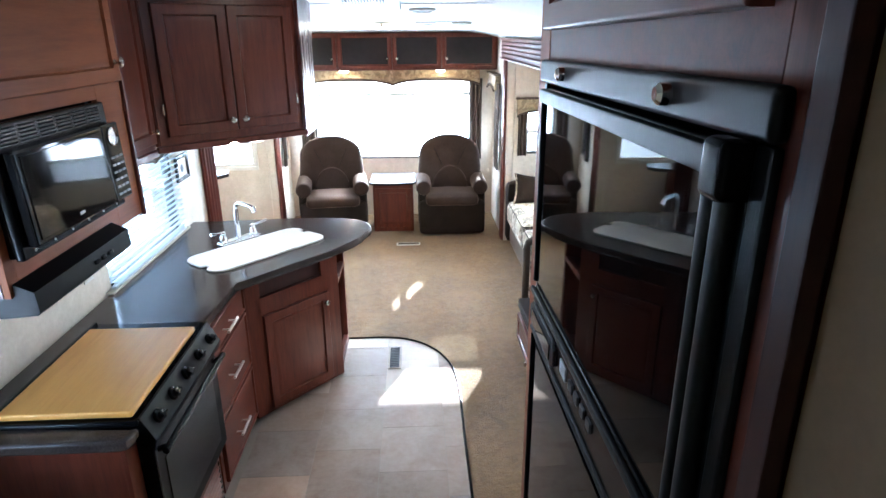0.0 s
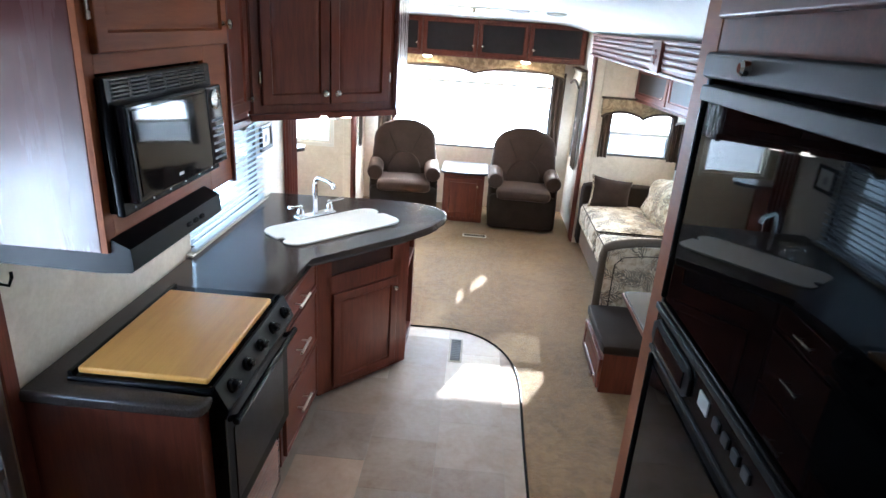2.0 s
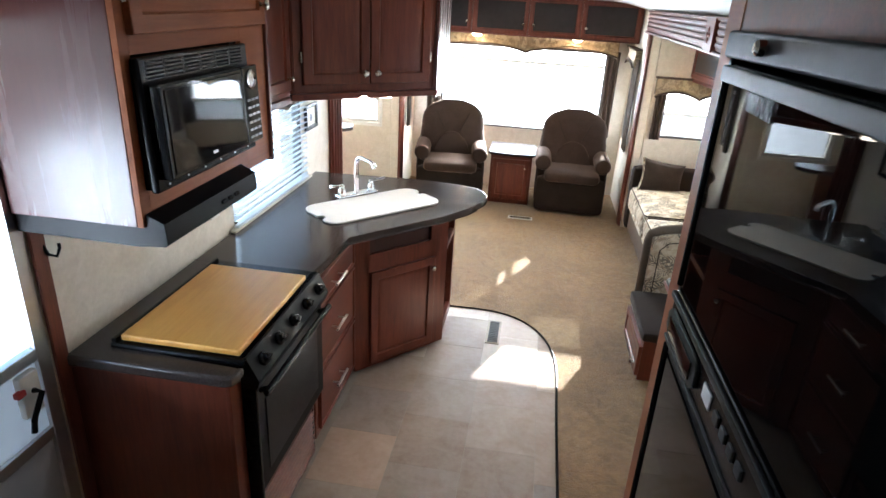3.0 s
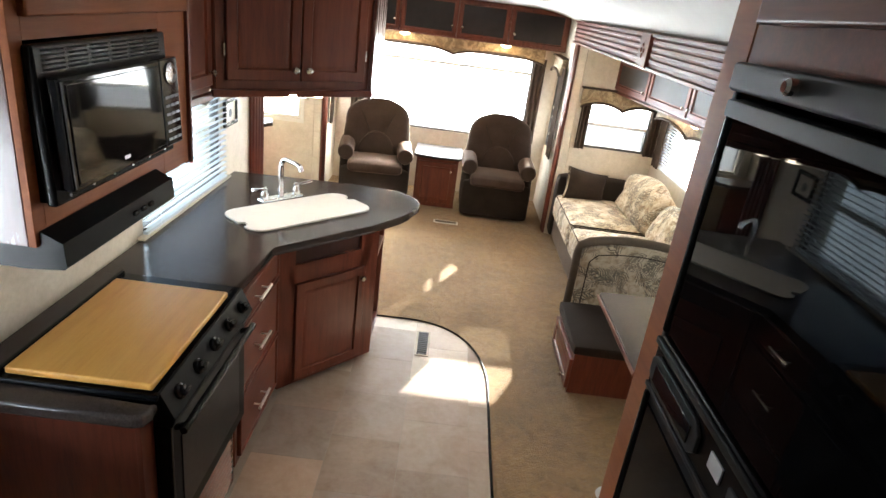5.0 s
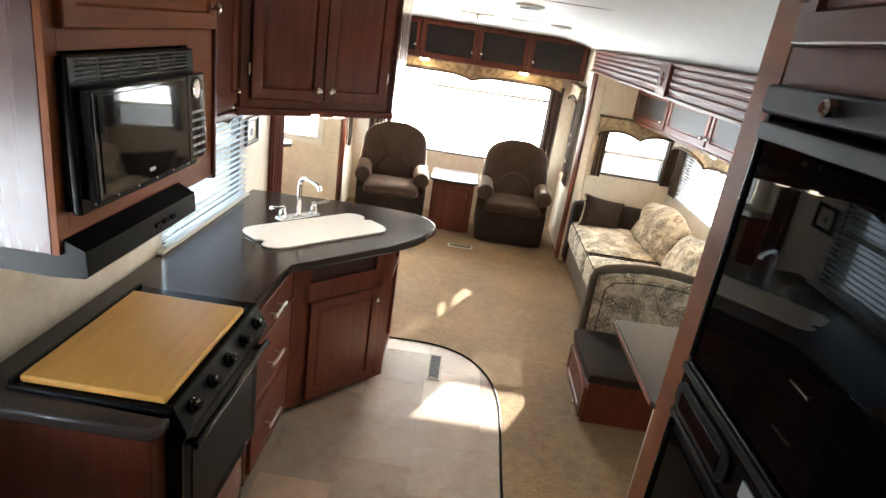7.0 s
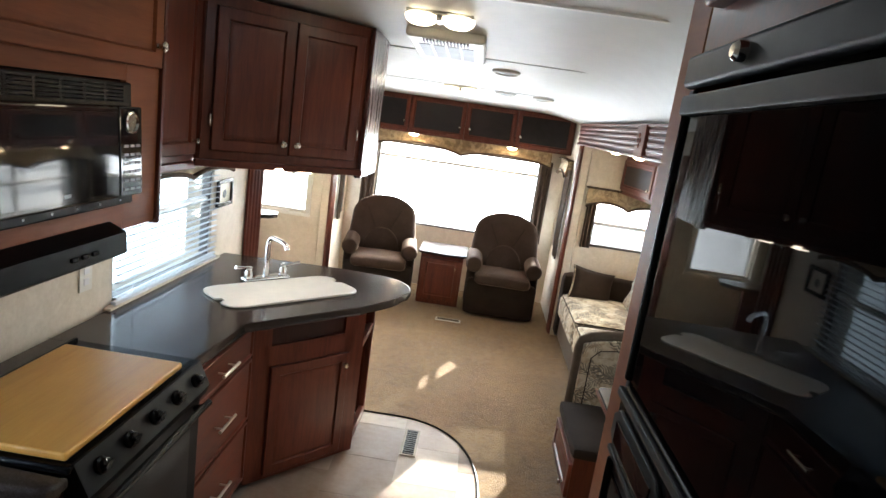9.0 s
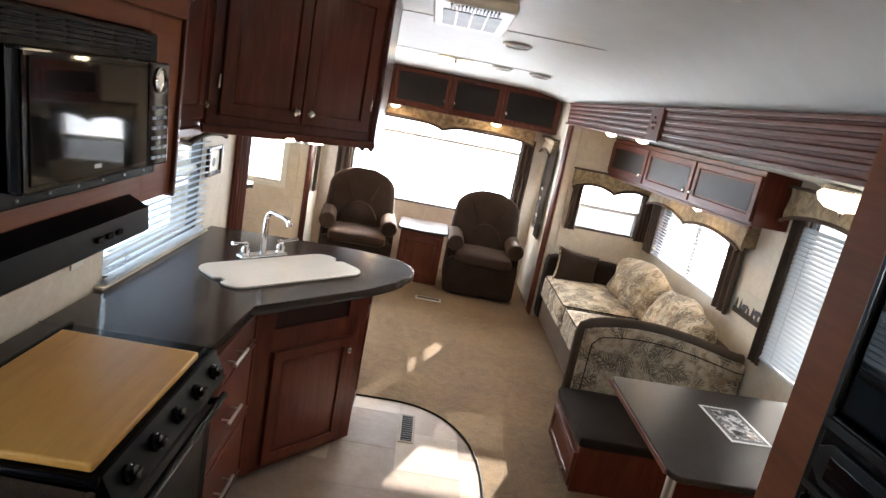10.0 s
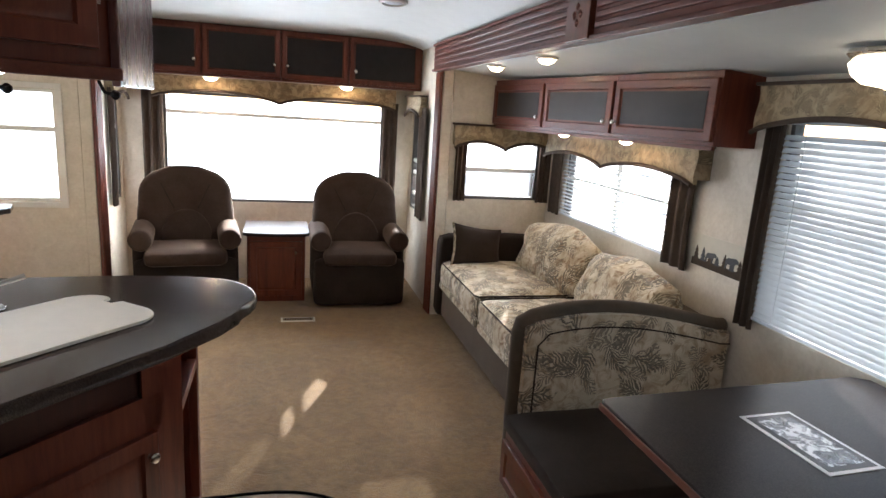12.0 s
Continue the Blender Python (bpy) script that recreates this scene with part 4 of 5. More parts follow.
def sink_cabinet():
    t = thing("sink_cabinet", (-0.75, 3.0, 0), "cherry corner base cabinet with open end shelves", "cabinet")
    off = (B_ - A_).normalized()
    nrm = Vector((off.y, -off.x))
    inner = [(LW + 0.002, 2.60), (FACE - 0.01, 2.60), (A_.x, A_.y), (B_.x - 0.004, B_.y), (-0.60, 3.06), (-0.60, 3.49), (LW + 0.002, 3.49)]
    part("body", prism(inner, 0.04, 0.868), CHERRY, t)
    kick = [(x, y) for x, y in ((LW + 0.01, 2.63), (-0.83, 2.63), (-0.41, 3.10), (-0.44, 3.47), (LW + 0.01, 3.47))]
    part("toe_kick", prism(kick, 0.0, 0.04), CHERRY, t)
    m = F(A_.x, A_.y, 0, DIAG)
    # face frame with a slot opening over the door
    for a in ((0, 0.095, 0.04, 0.866), (DLEN - 0.125, DLEN, 0.04, 0.866), (0.055, DLEN - 0.06, 0.818, 0.866), (0.055, DLEN - 0.06, 0.625, 0.732), (0.055, DLEN - 0.06, 0.04, 0.09)):
        part("face_rail", box(a[0], a[1], -0.018, 0.0, a[2], a[3], 0.002, 2, m), CHERRY, t)
    # Dark wood plate in the slot stands for the shade inside it.
    part("slot_recess", box(0.096, DLEN - 0.126, -0.004, -0.001, 0.733, 0.817, 0, 1, m), CHERRY_DARK, t, "dark plate painted as the slot's shade")
    d = part("cabinet_door", panel_front(DLEN - 0.19, 0.56, m @ Matrix.Translation((0.095, -0.018, 0.07)), 0.055, 0.019), CHERRY, t)
    knob(d, m @ Matrix.Translation((DLEN - 0.125, -0.037, 0.570)))
    # end with two open shelves, facing the living room
    ex = B_.x
    for y0, y1, z0, z1 in ((3.07, 3.10, 0.04, 0.868), (3.45, 3.49, 0.04, 0.868), (3.10, 3.45, 0.835, 0.868), (3.10, 3.45, 0.04, 0.10), (3.10, 3.45, 0.60, 0.635)):
        part("end_frame", box(ex - 0.03, ex, y0, y1, z0, z1, 0.002), CHERRY, t)
    part("shelf", box(-0.598, ex - 0.03, 3.06, 3.488, 0.60, 0.618, 0.002), CHERRY, t)
    part("shelf_back", box(-0.598, -0.59, 3.06, 3.488, 0.05, 0.866, 0), CHERRY_PLY, t)
    part("end_side", box(-0.598, ex - 0.03, 3.468, 3.488, 0.04, 0.866, 0), CHERRY, t)
    part("end_roof", box(-0.598, ex - 0.03, 3.06, 3.466, 0.85, 0.866, 0), CHERRY, t)
    return t


def worktop():
    tip = [(-0.785, 2.44), (-0.375, 2.88), (-0.26, 3.03)]
    arc = []
    for k in range(13):
        a = radians(-42 + k * (132 / 12))
        arc.append((-0.40 + 0.222 * math.cos(a), 3.285 + 0.222 * math.sin(a)))
    out = [(LW + 0.002, 1.225), (-0.80, 1.225), (-0.775, 1.235), (-0.765, 1.26), (-0.765, 1.296), (-1.226, 1.296), (-1.226, 1.998), (-0.79, 1.998)] + tip + arc + [(-0.60, 3.525), (LW + 0.002, 3.49)]
    t = thing("worktop", (-1.0, 2.4, 0.87), "dark speckled laminate worktop with rounded peninsula end", "worktop")
    part("top", prism(out, 0.870, 0.912, 0.013, 4), LAMINATE, t)
    part("seam", box(LW + 0.004, -1.24, 1.998, 2.002, 0.9122, 0.9130, 0), LAMINATE, t)
    return t


def sink_cover():
    c, ang = Vector((-0.778, 2.924)), 48
    m = pose(c.x, c.y, 0, 0, 0, ang)
    t = thing("sink_cover", (c.x, c.y, 0.912), "white moulded sink cover over the sink", "sink cover")
    L, W, r = 0.365, 0.163, 0.075
    pts = []
    for sx, sy, a0 in ((1, -1, -90), (1, 1, 0), (-1, 1, 90), (-1, -1, 180)):
        for k in range(7):
            a = radians(a0 + 15 * k)
            pts.append((sx * (L - r) + r * math.cos(a), sy * (W - r) + r * math.sin(a)))
    # finger notches at both ends
    right_notch = [(L, 0.020), (L - 0.035, 0.024), (L - 0.035, 0.064), (L - 0.004, 0.070)]
    left_notch = [(-L, -0.020), (-L + 0.035, -0.024), (-L + 0.035, -0.064), (-L + 0.004, -0.070)]
    out = pts[:7] + right_notch + pts[7:21] + left_notch + pts[21:]
    part("panel", prism(out, 0.9148, 0.9235, 0.003, 2, m), COVER, t)
    # No bowl is built; a black plate gives its shade below the notches.
    part("sink_rim", prism([(x * 0.985, y * 0.96) for x, y in pts], 0.9125, 0.9145, 0, 1, m), BLACK, t, "black plate for the shaded sink bowl")
    return t


def faucet():
    m = pose(-0.925, 3.075, 0.912, 0, 0, 50)
    t = thing("faucet", (-0.925, 3.075, 0.912), "chrome two-handle kitchen faucet", "faucet")
    part("base_plate", box(-0.13, 0.13, -0.03, 0.03, 0.0, 0.022, 0.010, 3, m), CHROME, t)
    for x, s in ((-0.10, -1), (0.10, 1)):
        h = lathe([(0.024, 0.02), (0.022, 0.05), (0.016, 0.06), (0.018, 0.075), (0.008, 0.082)], 14, m @ Matrix.Translation((x, 0, 0)))
        tube([(x, 0, 0.070), (x + s * 0.03, -0.01, 0.078), (x + s * 0.085, -0.02, 0.088)], [0.008, 0.007, 0.009], 8, m, h)
        part("handle", h, CHROME, t)
    pts = [(0, 0, 0.02), (0, 0, 0.165)] + [(0, -0.05 + 0.05 * math.cos(a), 0.185 + 0.05 * math.sin(a)) for a in (radians(10 + 10 * k) for k in range(8))]
    pts += [(0.0, -0.13, 0.233), (0.0, -0.165, 0.225), (0, -0.175, 0.203)]
    part("spout", tube(pts, [0.016, 0.013] + [0.012] * 8 + [0.012, 0.013, 0.013], 12, m), CHROME, t)
    return t


def microwave_cabinet():
    top = zc(1.57) - 0.004
    t = thing("microwave_cabinet", (-1.2, 1.57, 1.43), "cherry wall cabinet round a built-in microwave", "cabinet")
    part("side_panel", box(LW + 0.002, -0.955, 1.155, 1.175, 1.405, top, 0.003), VINYL, t)
    part("side_panel", box(LW + 0.002, -0.955, 1.945, 1.963, 1.405, top, 0.003), CHERRY, t)
    part("bottom_panel", box(LW + 0.002, -0.955, 1.175, 1.945, 1.42, 1.435, 0), CHERRY, t)
    part("body", box(LW + 0.002, -1.02, 1.176, 1.944, 1.436, top - 0.005, 0), BLACK, t)
    for y0, y1, z0, z1 in ((1.155, 1.195, 1.405, top), (1.775, 1.963, 1.405, top), (1.195, 1.775, 1.405, 1.500), (1.195, 1.775, 1.840, top)):
        part("face_rail", box(-0.955, -0.937, y0, y1, z0, z1, 0.002), CHERRY_PLY, t)
    part("corner_trim", box(-0.957, -0.925, 1.952, 1.972, 1.395, top, 0.006), CHERRY, t)
    m = F(-0.937, 1.19, 1.887, 90)
    d = part("cabinet_door", panel_front(0.745, top - 1.897, m, 0.055), CHERRY_PLY, t)
    knob(d, F(-0.917, 1.905, 1.952, 90), 0.017)
    part("hinge", box(-0.937, -0.925, 1.178, 1.193, 1.96, 2.01, 0.003), NICKEL, d)
    return t


def microwave():
    t = thing("microwave", (-1.15, 1.55, 1.515), "black built-in microwave with mirrored door", "microwave")
    part("body", box(-1.015, -0.935, 1.216, 1.884, 1.516, 1.904, 0.004), BLACK, t)
    fr = part("trim_frame", box(-0.936, -0.912, 1.210, 1.868, 1.508, 1.912, 0.008, 3), BLACK, t)
    for g in range(6):
        y = 1.245 + g * 0.098
        for k in range(5):
            z = 1.848 + k * 0.0115
            part("vent_slat", box(-0.914, -0.908, y, y + 0.078, z, z + 0.005, 0.001, 1), BLACK_TEX, fr)
    door = part("door", box(-0.912, -0.878, 1.232, 1.735, 1.545, 1.835, 0.008, 3), BLACK_GLOSS, t, "", False)
    part("door_window", box(-0.879, -0.875, 1.252, 1.722, 1.562, 1.818, 0.002), BLACK_GLOSS, door, "dark mirrored glass", False)
    pn = part("control_panel", box(-0.912, -0.880, 1.738, 1.862, 1.545, 1.835, 0.006, 3), BLACK_GLOSS, t, "", False)
    part("dial_ring", lathe([(0.036, 0), (0.036, 0.004), (0.030, 0.006), (0.030, 0.002)], 28, pose(-0.880, 1.802, 1.785, 0, 90, 0)), CHROME, pn, "chrome ring")
    for r in range(6):
        for c in range(3):
            part("button", box(-0.881, -0.877, 1.758 + c * 0.032, 1.781 + c * 0.032, 1.565 + r * 0.028, 1.574 + r * 0.028, 0.001, 1), GREYPRINT, pn)
    for k in range(6):
        part("screw_dot", lathe([(0.004, 0), (0.003, 0.002)], 8, pose(-0.912, 1.27 + k * 0.105, 1.526, 0, 90, 0)), PAPER, fr)
    part("badge", box(-0.876, -0.8745, 1.47, 1.50, 1.575, 1.585, 0), PAPER, door)
    t.matrix_basis = Matrix.Translation((-1.135, 1.481, 1.490)) @ pose(0, 0, 0, 0, -2.6, 0) @ Matrix.Diagonal((1, 0.885, 0.845, 1))
    return t


def range_hood():
    t = thing("range_hood", (-1.15, 1.53, 1.36), "black slope-fronted range hood", "range hood")
    prof = [(LW + 0.002, 1.350), (-0.97, 1.346), (-0.888, 1.352), (-0.880, 1.360), (-0.884, 1.418), (-0.934, 1.441), (-0.934, 1.4035), (LW + 0.002, 1.4035)]
    mm = pose(0, 0, 0, 90, 0, 0) @ Matrix.Scale(-1, 4, (0, 0, 1))
    part("shell", prism(prof, 1.165, 1.712, 0.002, 2, mm), BLACK_TEX, t)
    for k in range(3):
        part("switch", box(-0.006, 0.006, -0.012, 0.012, 0, 0.010, 0.002, 2, pose(-0.884, 1.475 + k * 0.042, 1.386, 0, 86, 0)), BLACK, t)
    return t


def narrow_cabinet():
    top = zc(2.2) - 0.004
    t = thing("narrow_wall_cabinet", (-1.24, 2.17, 1.58), "narrow cherry wall cabinet", "cabinet")
    part("body", box(LW + 0.002, -1.055, 1.974, 2.462, 1.555, top, 0.003), CHERRY, t)
    d = part("cabinet_door", panel_front(0.455, top - 1.595, F(-1.055, 1.98, 1.585, 90), 0.055), CHERRY, t)
    knob(d, F(-1.035, 2.405, 1.640, 90), 0.014)
    part("light_rail", box(-1.07, -1.04, 1.974, 2.455, 1.525, 1.555, 0.004), CHERRY_H, t)
    return t


C0, C1 = Vector((-1.040, 2.470)), Vector((-0.485, 2.965))


def corner_wall_cabinet():
    top = zc(3.0) - 0.004
    t = thing("corner_wall_cabinet", (-0.95, 2.9, 1.6), "slanted cherry wall cabinet with two doors", "cabinet")
    out = [(LW + 0.002, 2.466), (-1.056, 2.466), (C0.x, C0.y), (C1.x, C1.y), (C1.x, 3.33), (LW + 0.002, 3.33)]
    part("body", prism(out, 1.565, top), CHERRY, t)
    ang = math.degrees(math.atan2(C1.y - C0.y, C1.x - C0.x))
    m = F(C0.x, C0.y, 0, ang)
    ln = (C1 - C0).length
    part("face_frame", box(0, ln, -0.006, -0.0005, 1.565, top, 0.002, 2, m), CHERRY, t)
    w = (ln - 0.085) / 2
    h = top - 1.655
    for k in range(2):
        x = 0.04 + k * (w + 0.005)
        d = part("cabinet_door", panel_front(w, h, m @ Matrix.Translation((x, -0.006, 1.605)), 0.055), CHERRY, t)
        knob(d, m @ Matrix.Translation((x + (w - 0.03 if k == 0 else 0.03), -0.026, 1.655)), 0.016)
        part("hinge", box(-0.012, 0, -0.012, -0.002, 1.70, 1.75, 0.003, 2, m @ Matrix.Translation((x if k == 0 else x + w + 0.012, -0.006, 0))), NICKEL, d)
    part("light_rail", box(-0.02, ln + 0.01, -0.03, 0.0, 1.537, 1.567, 0.006, 2, m), CHERRY_X, t)
    part("end_panel", box(C1.x, C1.x + 0.02, 2.945, 3.345, 1.525, top, 0.004), VINYL, t)
    return t


def puck_pair(name, x, y, z, label, ang=0, r=0.062, drop=0.0, deep=1.0, lit=None):
    """A twin-dome lamp on a flat base, hung under a level surface."""
    m = pose(x, y, z, 0, 0, ang)
    t = thing(name, (x, y, z), label, "lamp")
    m = m @ Matrix.Translation((0, 0, -drop))
    part("base", box(-0.13, 0.13, -0.045, 0.045, -0.014, drop, 0.006, 3, m), TRIMWHITE, t)
    for s in (-1, 1):
        part("shade", lathe([(r, -0.012), (r * 1.02, -0.012 - 0.010 * deep), (r * 0.92, -0.012 - 0.024 * deep), (r * 0.6, -0.012 - 0.036 * deep), (r * 0.15, -0.012 - 0.041 * deep)], 24, m @ Matrix.Translation((s * 0.072, 0, 0))), lit or GLOW, t, "lit frosted glass")
    part("clip", box(-0.012, 0.012, -0.05, 0.05, -0.034, -0.010, 0.004, 2, m), NICKEL, t)
    return t


def cup_hook(x, y, z):
    t = thing("hook", (x, y, z), "small black hook under the wall cabinet", "hook", "hooks")
    part("stem", tube([(x, y, z), (x, y, z - 0.03), (x + 0.012, y, z - 0.055), (x + 0.03, y, z - 0.06)], 0.005, 8), BLACK, t)
    part("ball", lathe([(0.004, -0.013), (0.012, -0.006), (0.013, 0), (0.012, 0.006), (0.004, 0.013)], 12, pose(x + 0.038, y, z - 0.06)), BLACK, t)
    return t


end_cabinet()
stove()
louvre_panel()
drawer_cabinet()
sink_cabinet()
worktop()
cutting_board()
sink_cover()
faucet()
microwave_cabinet()
microwave()
range_hood()
narrow_cabinet()
corner_wall_cabinet()
puck_pair("under_cabinet_lamp", -0.755, 2.76, 1.564, "lit twin-dome lamp under the wall cabinet", 45, 0.055, 0.004, 0.5, GLOW_BRIGHT)
cup_hook(-0.80, 3.12, 1.565)
cup_hook(-0.58, 3.22, 1.565)


def picture(m, w, h):
    t = thing("picture", m.translation, "small framed picture in a black frame", "picture")
    for a in ((0, 0.022, 0, h), (w - 0.022, w, 0, h), (0.022, w - 0.022, 0, 0.022), (0.022, w - 0.022, h - 0.022, h)):
        part("frame_bar", box(a[0], a[1], -0.018, -0.001, a[2], a[3], 0.003, 2, m), BLACK, t)
    card = part("card", box(0.022, w - 0.022, -0.008, -0.002, 0.022, h - 0.022, 0, 1, m), CREAM, t)
    part("motif", lathe([(0.026, 0), (0.02, 0.002)], 9, m @ Matrix.Translation((w * 0.5, -0.008, h * 0.45)) @ pose(0, 0, 0, 90, 0, 0)), INK, card)
    return t


picture(left_m(3.33, 1.20), 0.20, 0.155)


def outlet(m):
    t = thing("wall_outlet", m.translation, "white double electrical outlet on the wall", "outlet")
    pl = part("plate", box(0, 0.075, -0.007, -0.0005, 0, 0.115, 0.003, 2, m), TRIMWHITE, t)
    for z in (0.025, 0.068):
        part("socket", box(0.022, 0.053, -0.010, -0.006, z, z + 0.026, 0.003, 2, m), PAPER, pl)
    return t


outlet(left_m(2.165, 1.03))


def wall_hook():
    m = left_m(1.225, 1.245)
    t = thing("coat_hook", m.translation, "black wire coat hook by the door", "hook")
    part("wire", tube([(0, -0.006, 0.20), (0.0, -0.006, 0.05), (0.006, -0.02, 0.01), (0.02, -0.035, 0.0), (0.035, -0.035, 0.02), (0.036, -0.034, 0.035)], 0.005, 8, m), BLACK, t)
    part("plate", box(-0.012, 0.012, -0.006, -0.001, 0.14, 0.22, 0.003, 2, m), BLACK, t)


wall_hook()


# ---- refrigerator ----
FX = 0.360


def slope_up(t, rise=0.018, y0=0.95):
    """Shears level lines up towards the hall to fit the camera's view; uprights stay upright."""
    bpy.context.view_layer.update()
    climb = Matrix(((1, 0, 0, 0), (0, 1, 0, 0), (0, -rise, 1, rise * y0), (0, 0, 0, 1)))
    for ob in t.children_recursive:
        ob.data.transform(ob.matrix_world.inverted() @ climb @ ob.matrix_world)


def fridge_cabinet():
    top = zc(0.5) - 0.004
    t = thing("fridge_cabinet", (0.8, 0.5, 0), "cherry cabinet built round the refrigerator", "cabinet")
    # Light is in the colour: lit far stile paler, near stile and rail darker.
    part("far_stile", box(FX, 1.10, 0.905, 0.992, 0.0, top, 0.002, 1), CHERRY_PLY, t)
    part("near_stile", box(FX, 1.10, 0.083, 0.122, 0.0, top, 0.002, 1), CHERRY, t)
    part("near_trim", box(FX - 0.004, FX + 0.014, 0.053, 0.0825, 0.0, top, 0.003, 2), CHERRY_DARK, t, "dark cherry corner trim")
    part("top_rail", box(FX + 0.001, 1.10, 0.122, 0.905, 1.985, top, 0.002, 1), CHERRY_X, t)
    part("lower_panel", box(FX, 1.10, 0.122, 0.905, 0.0, 0.50, 0.003), CHERRY, t)
    d = part("cabinet_door", panel_front(0.715, top - 2.062, right_m(FX, 0.862, 2.040), 0.05, 0.024), CHERRY_H, t)
    knob(d, right_m(FX - 0.024, 0.815, 2.105), 0.016, NICKEL)
    return t


FD = 0.385


def fridge():
    t = thing("refrigerator", (0.75, 0.53, 0.50), "black two-door refrigerator with mirror-gloss doors", "refrigerator")
    part("body", box(FD + 0.03, 1.09, 0.124, 0.902, 0.502, 1.983, 0.004), BLACK, t)
    fr = part("top_strip", box(FD - 0.040, FD - 0.022, 0.100, 0.912, 1.945, 1.987, 0.007, 3), STRIP_GREY, t, "charcoal top strip")
    for y in (0.720, 0.284):
        part("bolt", lathe([(0.012, 0), (0.011, 0.010), (0.007, 0.014)], 12, right_m(FD - 0.040, y, 1.968) @ pose(0, 0, 0, 90, 0, 0)), CHROME, fr)
    part("side_strip", box(FD - 0.034, FD - 0.022, 0.102, 0.128, 0.51, 1.944, 0.005, 2), BLACK_TEX, t)
    part("far_strip", box(FD - 0.030, FD - 0.022, 0.893, 0.910, 0.51, 1.944, 0.004, 2), BLACK_TEX, t)

    def door(name, z0, z1):
        d = part(name, box(FD - 0.030, FD + 0.030, 0.130, 0.892, z0, z1, 0.006, 3), BLACK_TEX, t)
        part("door_panel", box(FD - 0.034, FD - 0.029, 0.186, 0.880, z0 + 0.006, z1 - 0.028, 0.001, 1), FRIDGE_GLOSS, d, "mirror-gloss black panel", False)
        for y0, y1 in ((0.140, 0.160), (0.165, 0.183)):
            part("edge_bar", box(FD - 0.046, FD - 0.028, y0, y1, z0 + 0.004, z1 - 0.006, 0.007, 3), STRIP_GREY, d, "rounded charcoal edge bar")
        part("far_bar", box(FD - 0.040, FD - 0.028, 0.880, 0.891, z0 + 0.004, z1 - 0.006, 0.005, 3), BLACK, d)
        return d

    up = door("upper_door", 1.528, 1.936)
    part("top_lip", box(FD - 0.044, FD - 0.028, 0.186, 0.890, 1.908, 1.934, 0.004, 2), STRIP_GREY, up, "charcoal door rail")
    part("hinge_block", box(FD - 0.058, FD - 0.02, 0.128, 0.166, 1.895, 1.946, 0.008, 3), BLACK, up)
    door("lower_door", 0.53, 1.416)
    ct = part("control_strip", box(FD - 0.038, FD + 0.03, 0.130, 0.896, 1.420, 1.523, 0.010, 3), BLACK, t)
    part("upper_lip", box(FD - 0.045, FD - 0.036, 0.186, 0.890, 1.508, 1.522, 0.003, 2), STRIP_GREY, ct)
    grip = prism([(0.66, 1.452), (0.68, 1.438), (0.86, 1.438), (0.882, 1.452), (0.882, 1.482), (0.86, 1.496), (0.68, 1.496), (0.66, 1.482)], -0.007, 0.0, 0.003, 2, pose(FD - 0.038, 0, 0) @ Matrix(((0, 0, 1, 0), (1, 0, 0, 0), (0, 1, 0, 0), (0, 0, 0, 1))))
    part("handle_grip", grip, STRIP_GREY, ct, "moulded door grip")
    # Raised black plate paints the shade of a recess in the grip.
    part("handle_pocket", box(FD - 0.0475, FD - 0.044, 0.685, 0.855, 1.449, 1.482, 0.002, 2), BLACK_GLOSS, ct, "gloss black plate painted as grip recess")
    part("lower_lip", box(FD - 0.043, FD - 0.036, 0.186, 0.890, 1.420, 1.430, 0.003, 2), STRIP_GREY, ct)
    part("display", box(FD - 0.0405, FD - 0.037, 0.585, 0.625, 1.462, 1.488, 0.001), PAPER, ct, "pale display label")
    for k in range(4):
        part("button", box(FD - 0.042, FD - 0.037, 0.43 + k * 0.036, 0.452 + k * 0.036, 1.466, 1.484, 0.002), INK, ct)
    return t


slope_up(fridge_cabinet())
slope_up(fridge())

# ---- living room ----


def rear_cabinets():
    top = zc(6.38) - 0.003
    doors = ((-1.22, -0.690, 1), (-0.675, -0.118, 1), (-0.108, 0.395, 0), (0.412, 0.975, 0))
    for k, (x0, x1, right) in enumerate(doors):
        a = (-1.325, -0.6825, -0.113, 0.4035)[k]
        c = (-0.6835, -0.114, 0.4025, 0.995)[k]
        t = thing("overhead_cabinet", ((a + c) / 2, 6.5, 1.67), "cherry overhead cabinet with dark framed front over the rear window", "cabinet", "rear overhead cabinets")
        part("body", box(a, c, 6.405, REAR - 0.002, 1.675, top, 0.002), CHERRY, t)
        part("face_frame", box(a, c, 6.388, 6.405, 1.675, top, 0.002), CHERRY_X, t)
        m = F(x0, 6.388, 1.688)
        h = top - 1.698
        d = part("cabinet_door", panel_front(x1 - x0, h, m, 0.036, 0.018, False), CHERRY, t)
        part("dark_panel", box(0.043, x1 - x0 - 0.043, -0.011, -0.0085, 0.043, h - 0.043, 0.001, 1, m), DARKFRONT, d, "dark glass panel")
        knob(d, F(x1 - 0.045 if right else x0 + 0.045, 6.37, 1.785), 0.014)
    tagged(part("light_rail", box(-1.325, 0.995, 6.372, 6.40, 1.669, 1.6745, 0.003), CHERRY_X), "cherry rail under the rear cabinets", "trim", "", "structure")


rear_cabinets()


def puck(x, y, z, label, r=0.045, mat=None, group="downlights"):
    t = thing("downlight", (x, y, z), label, "lamp", group)
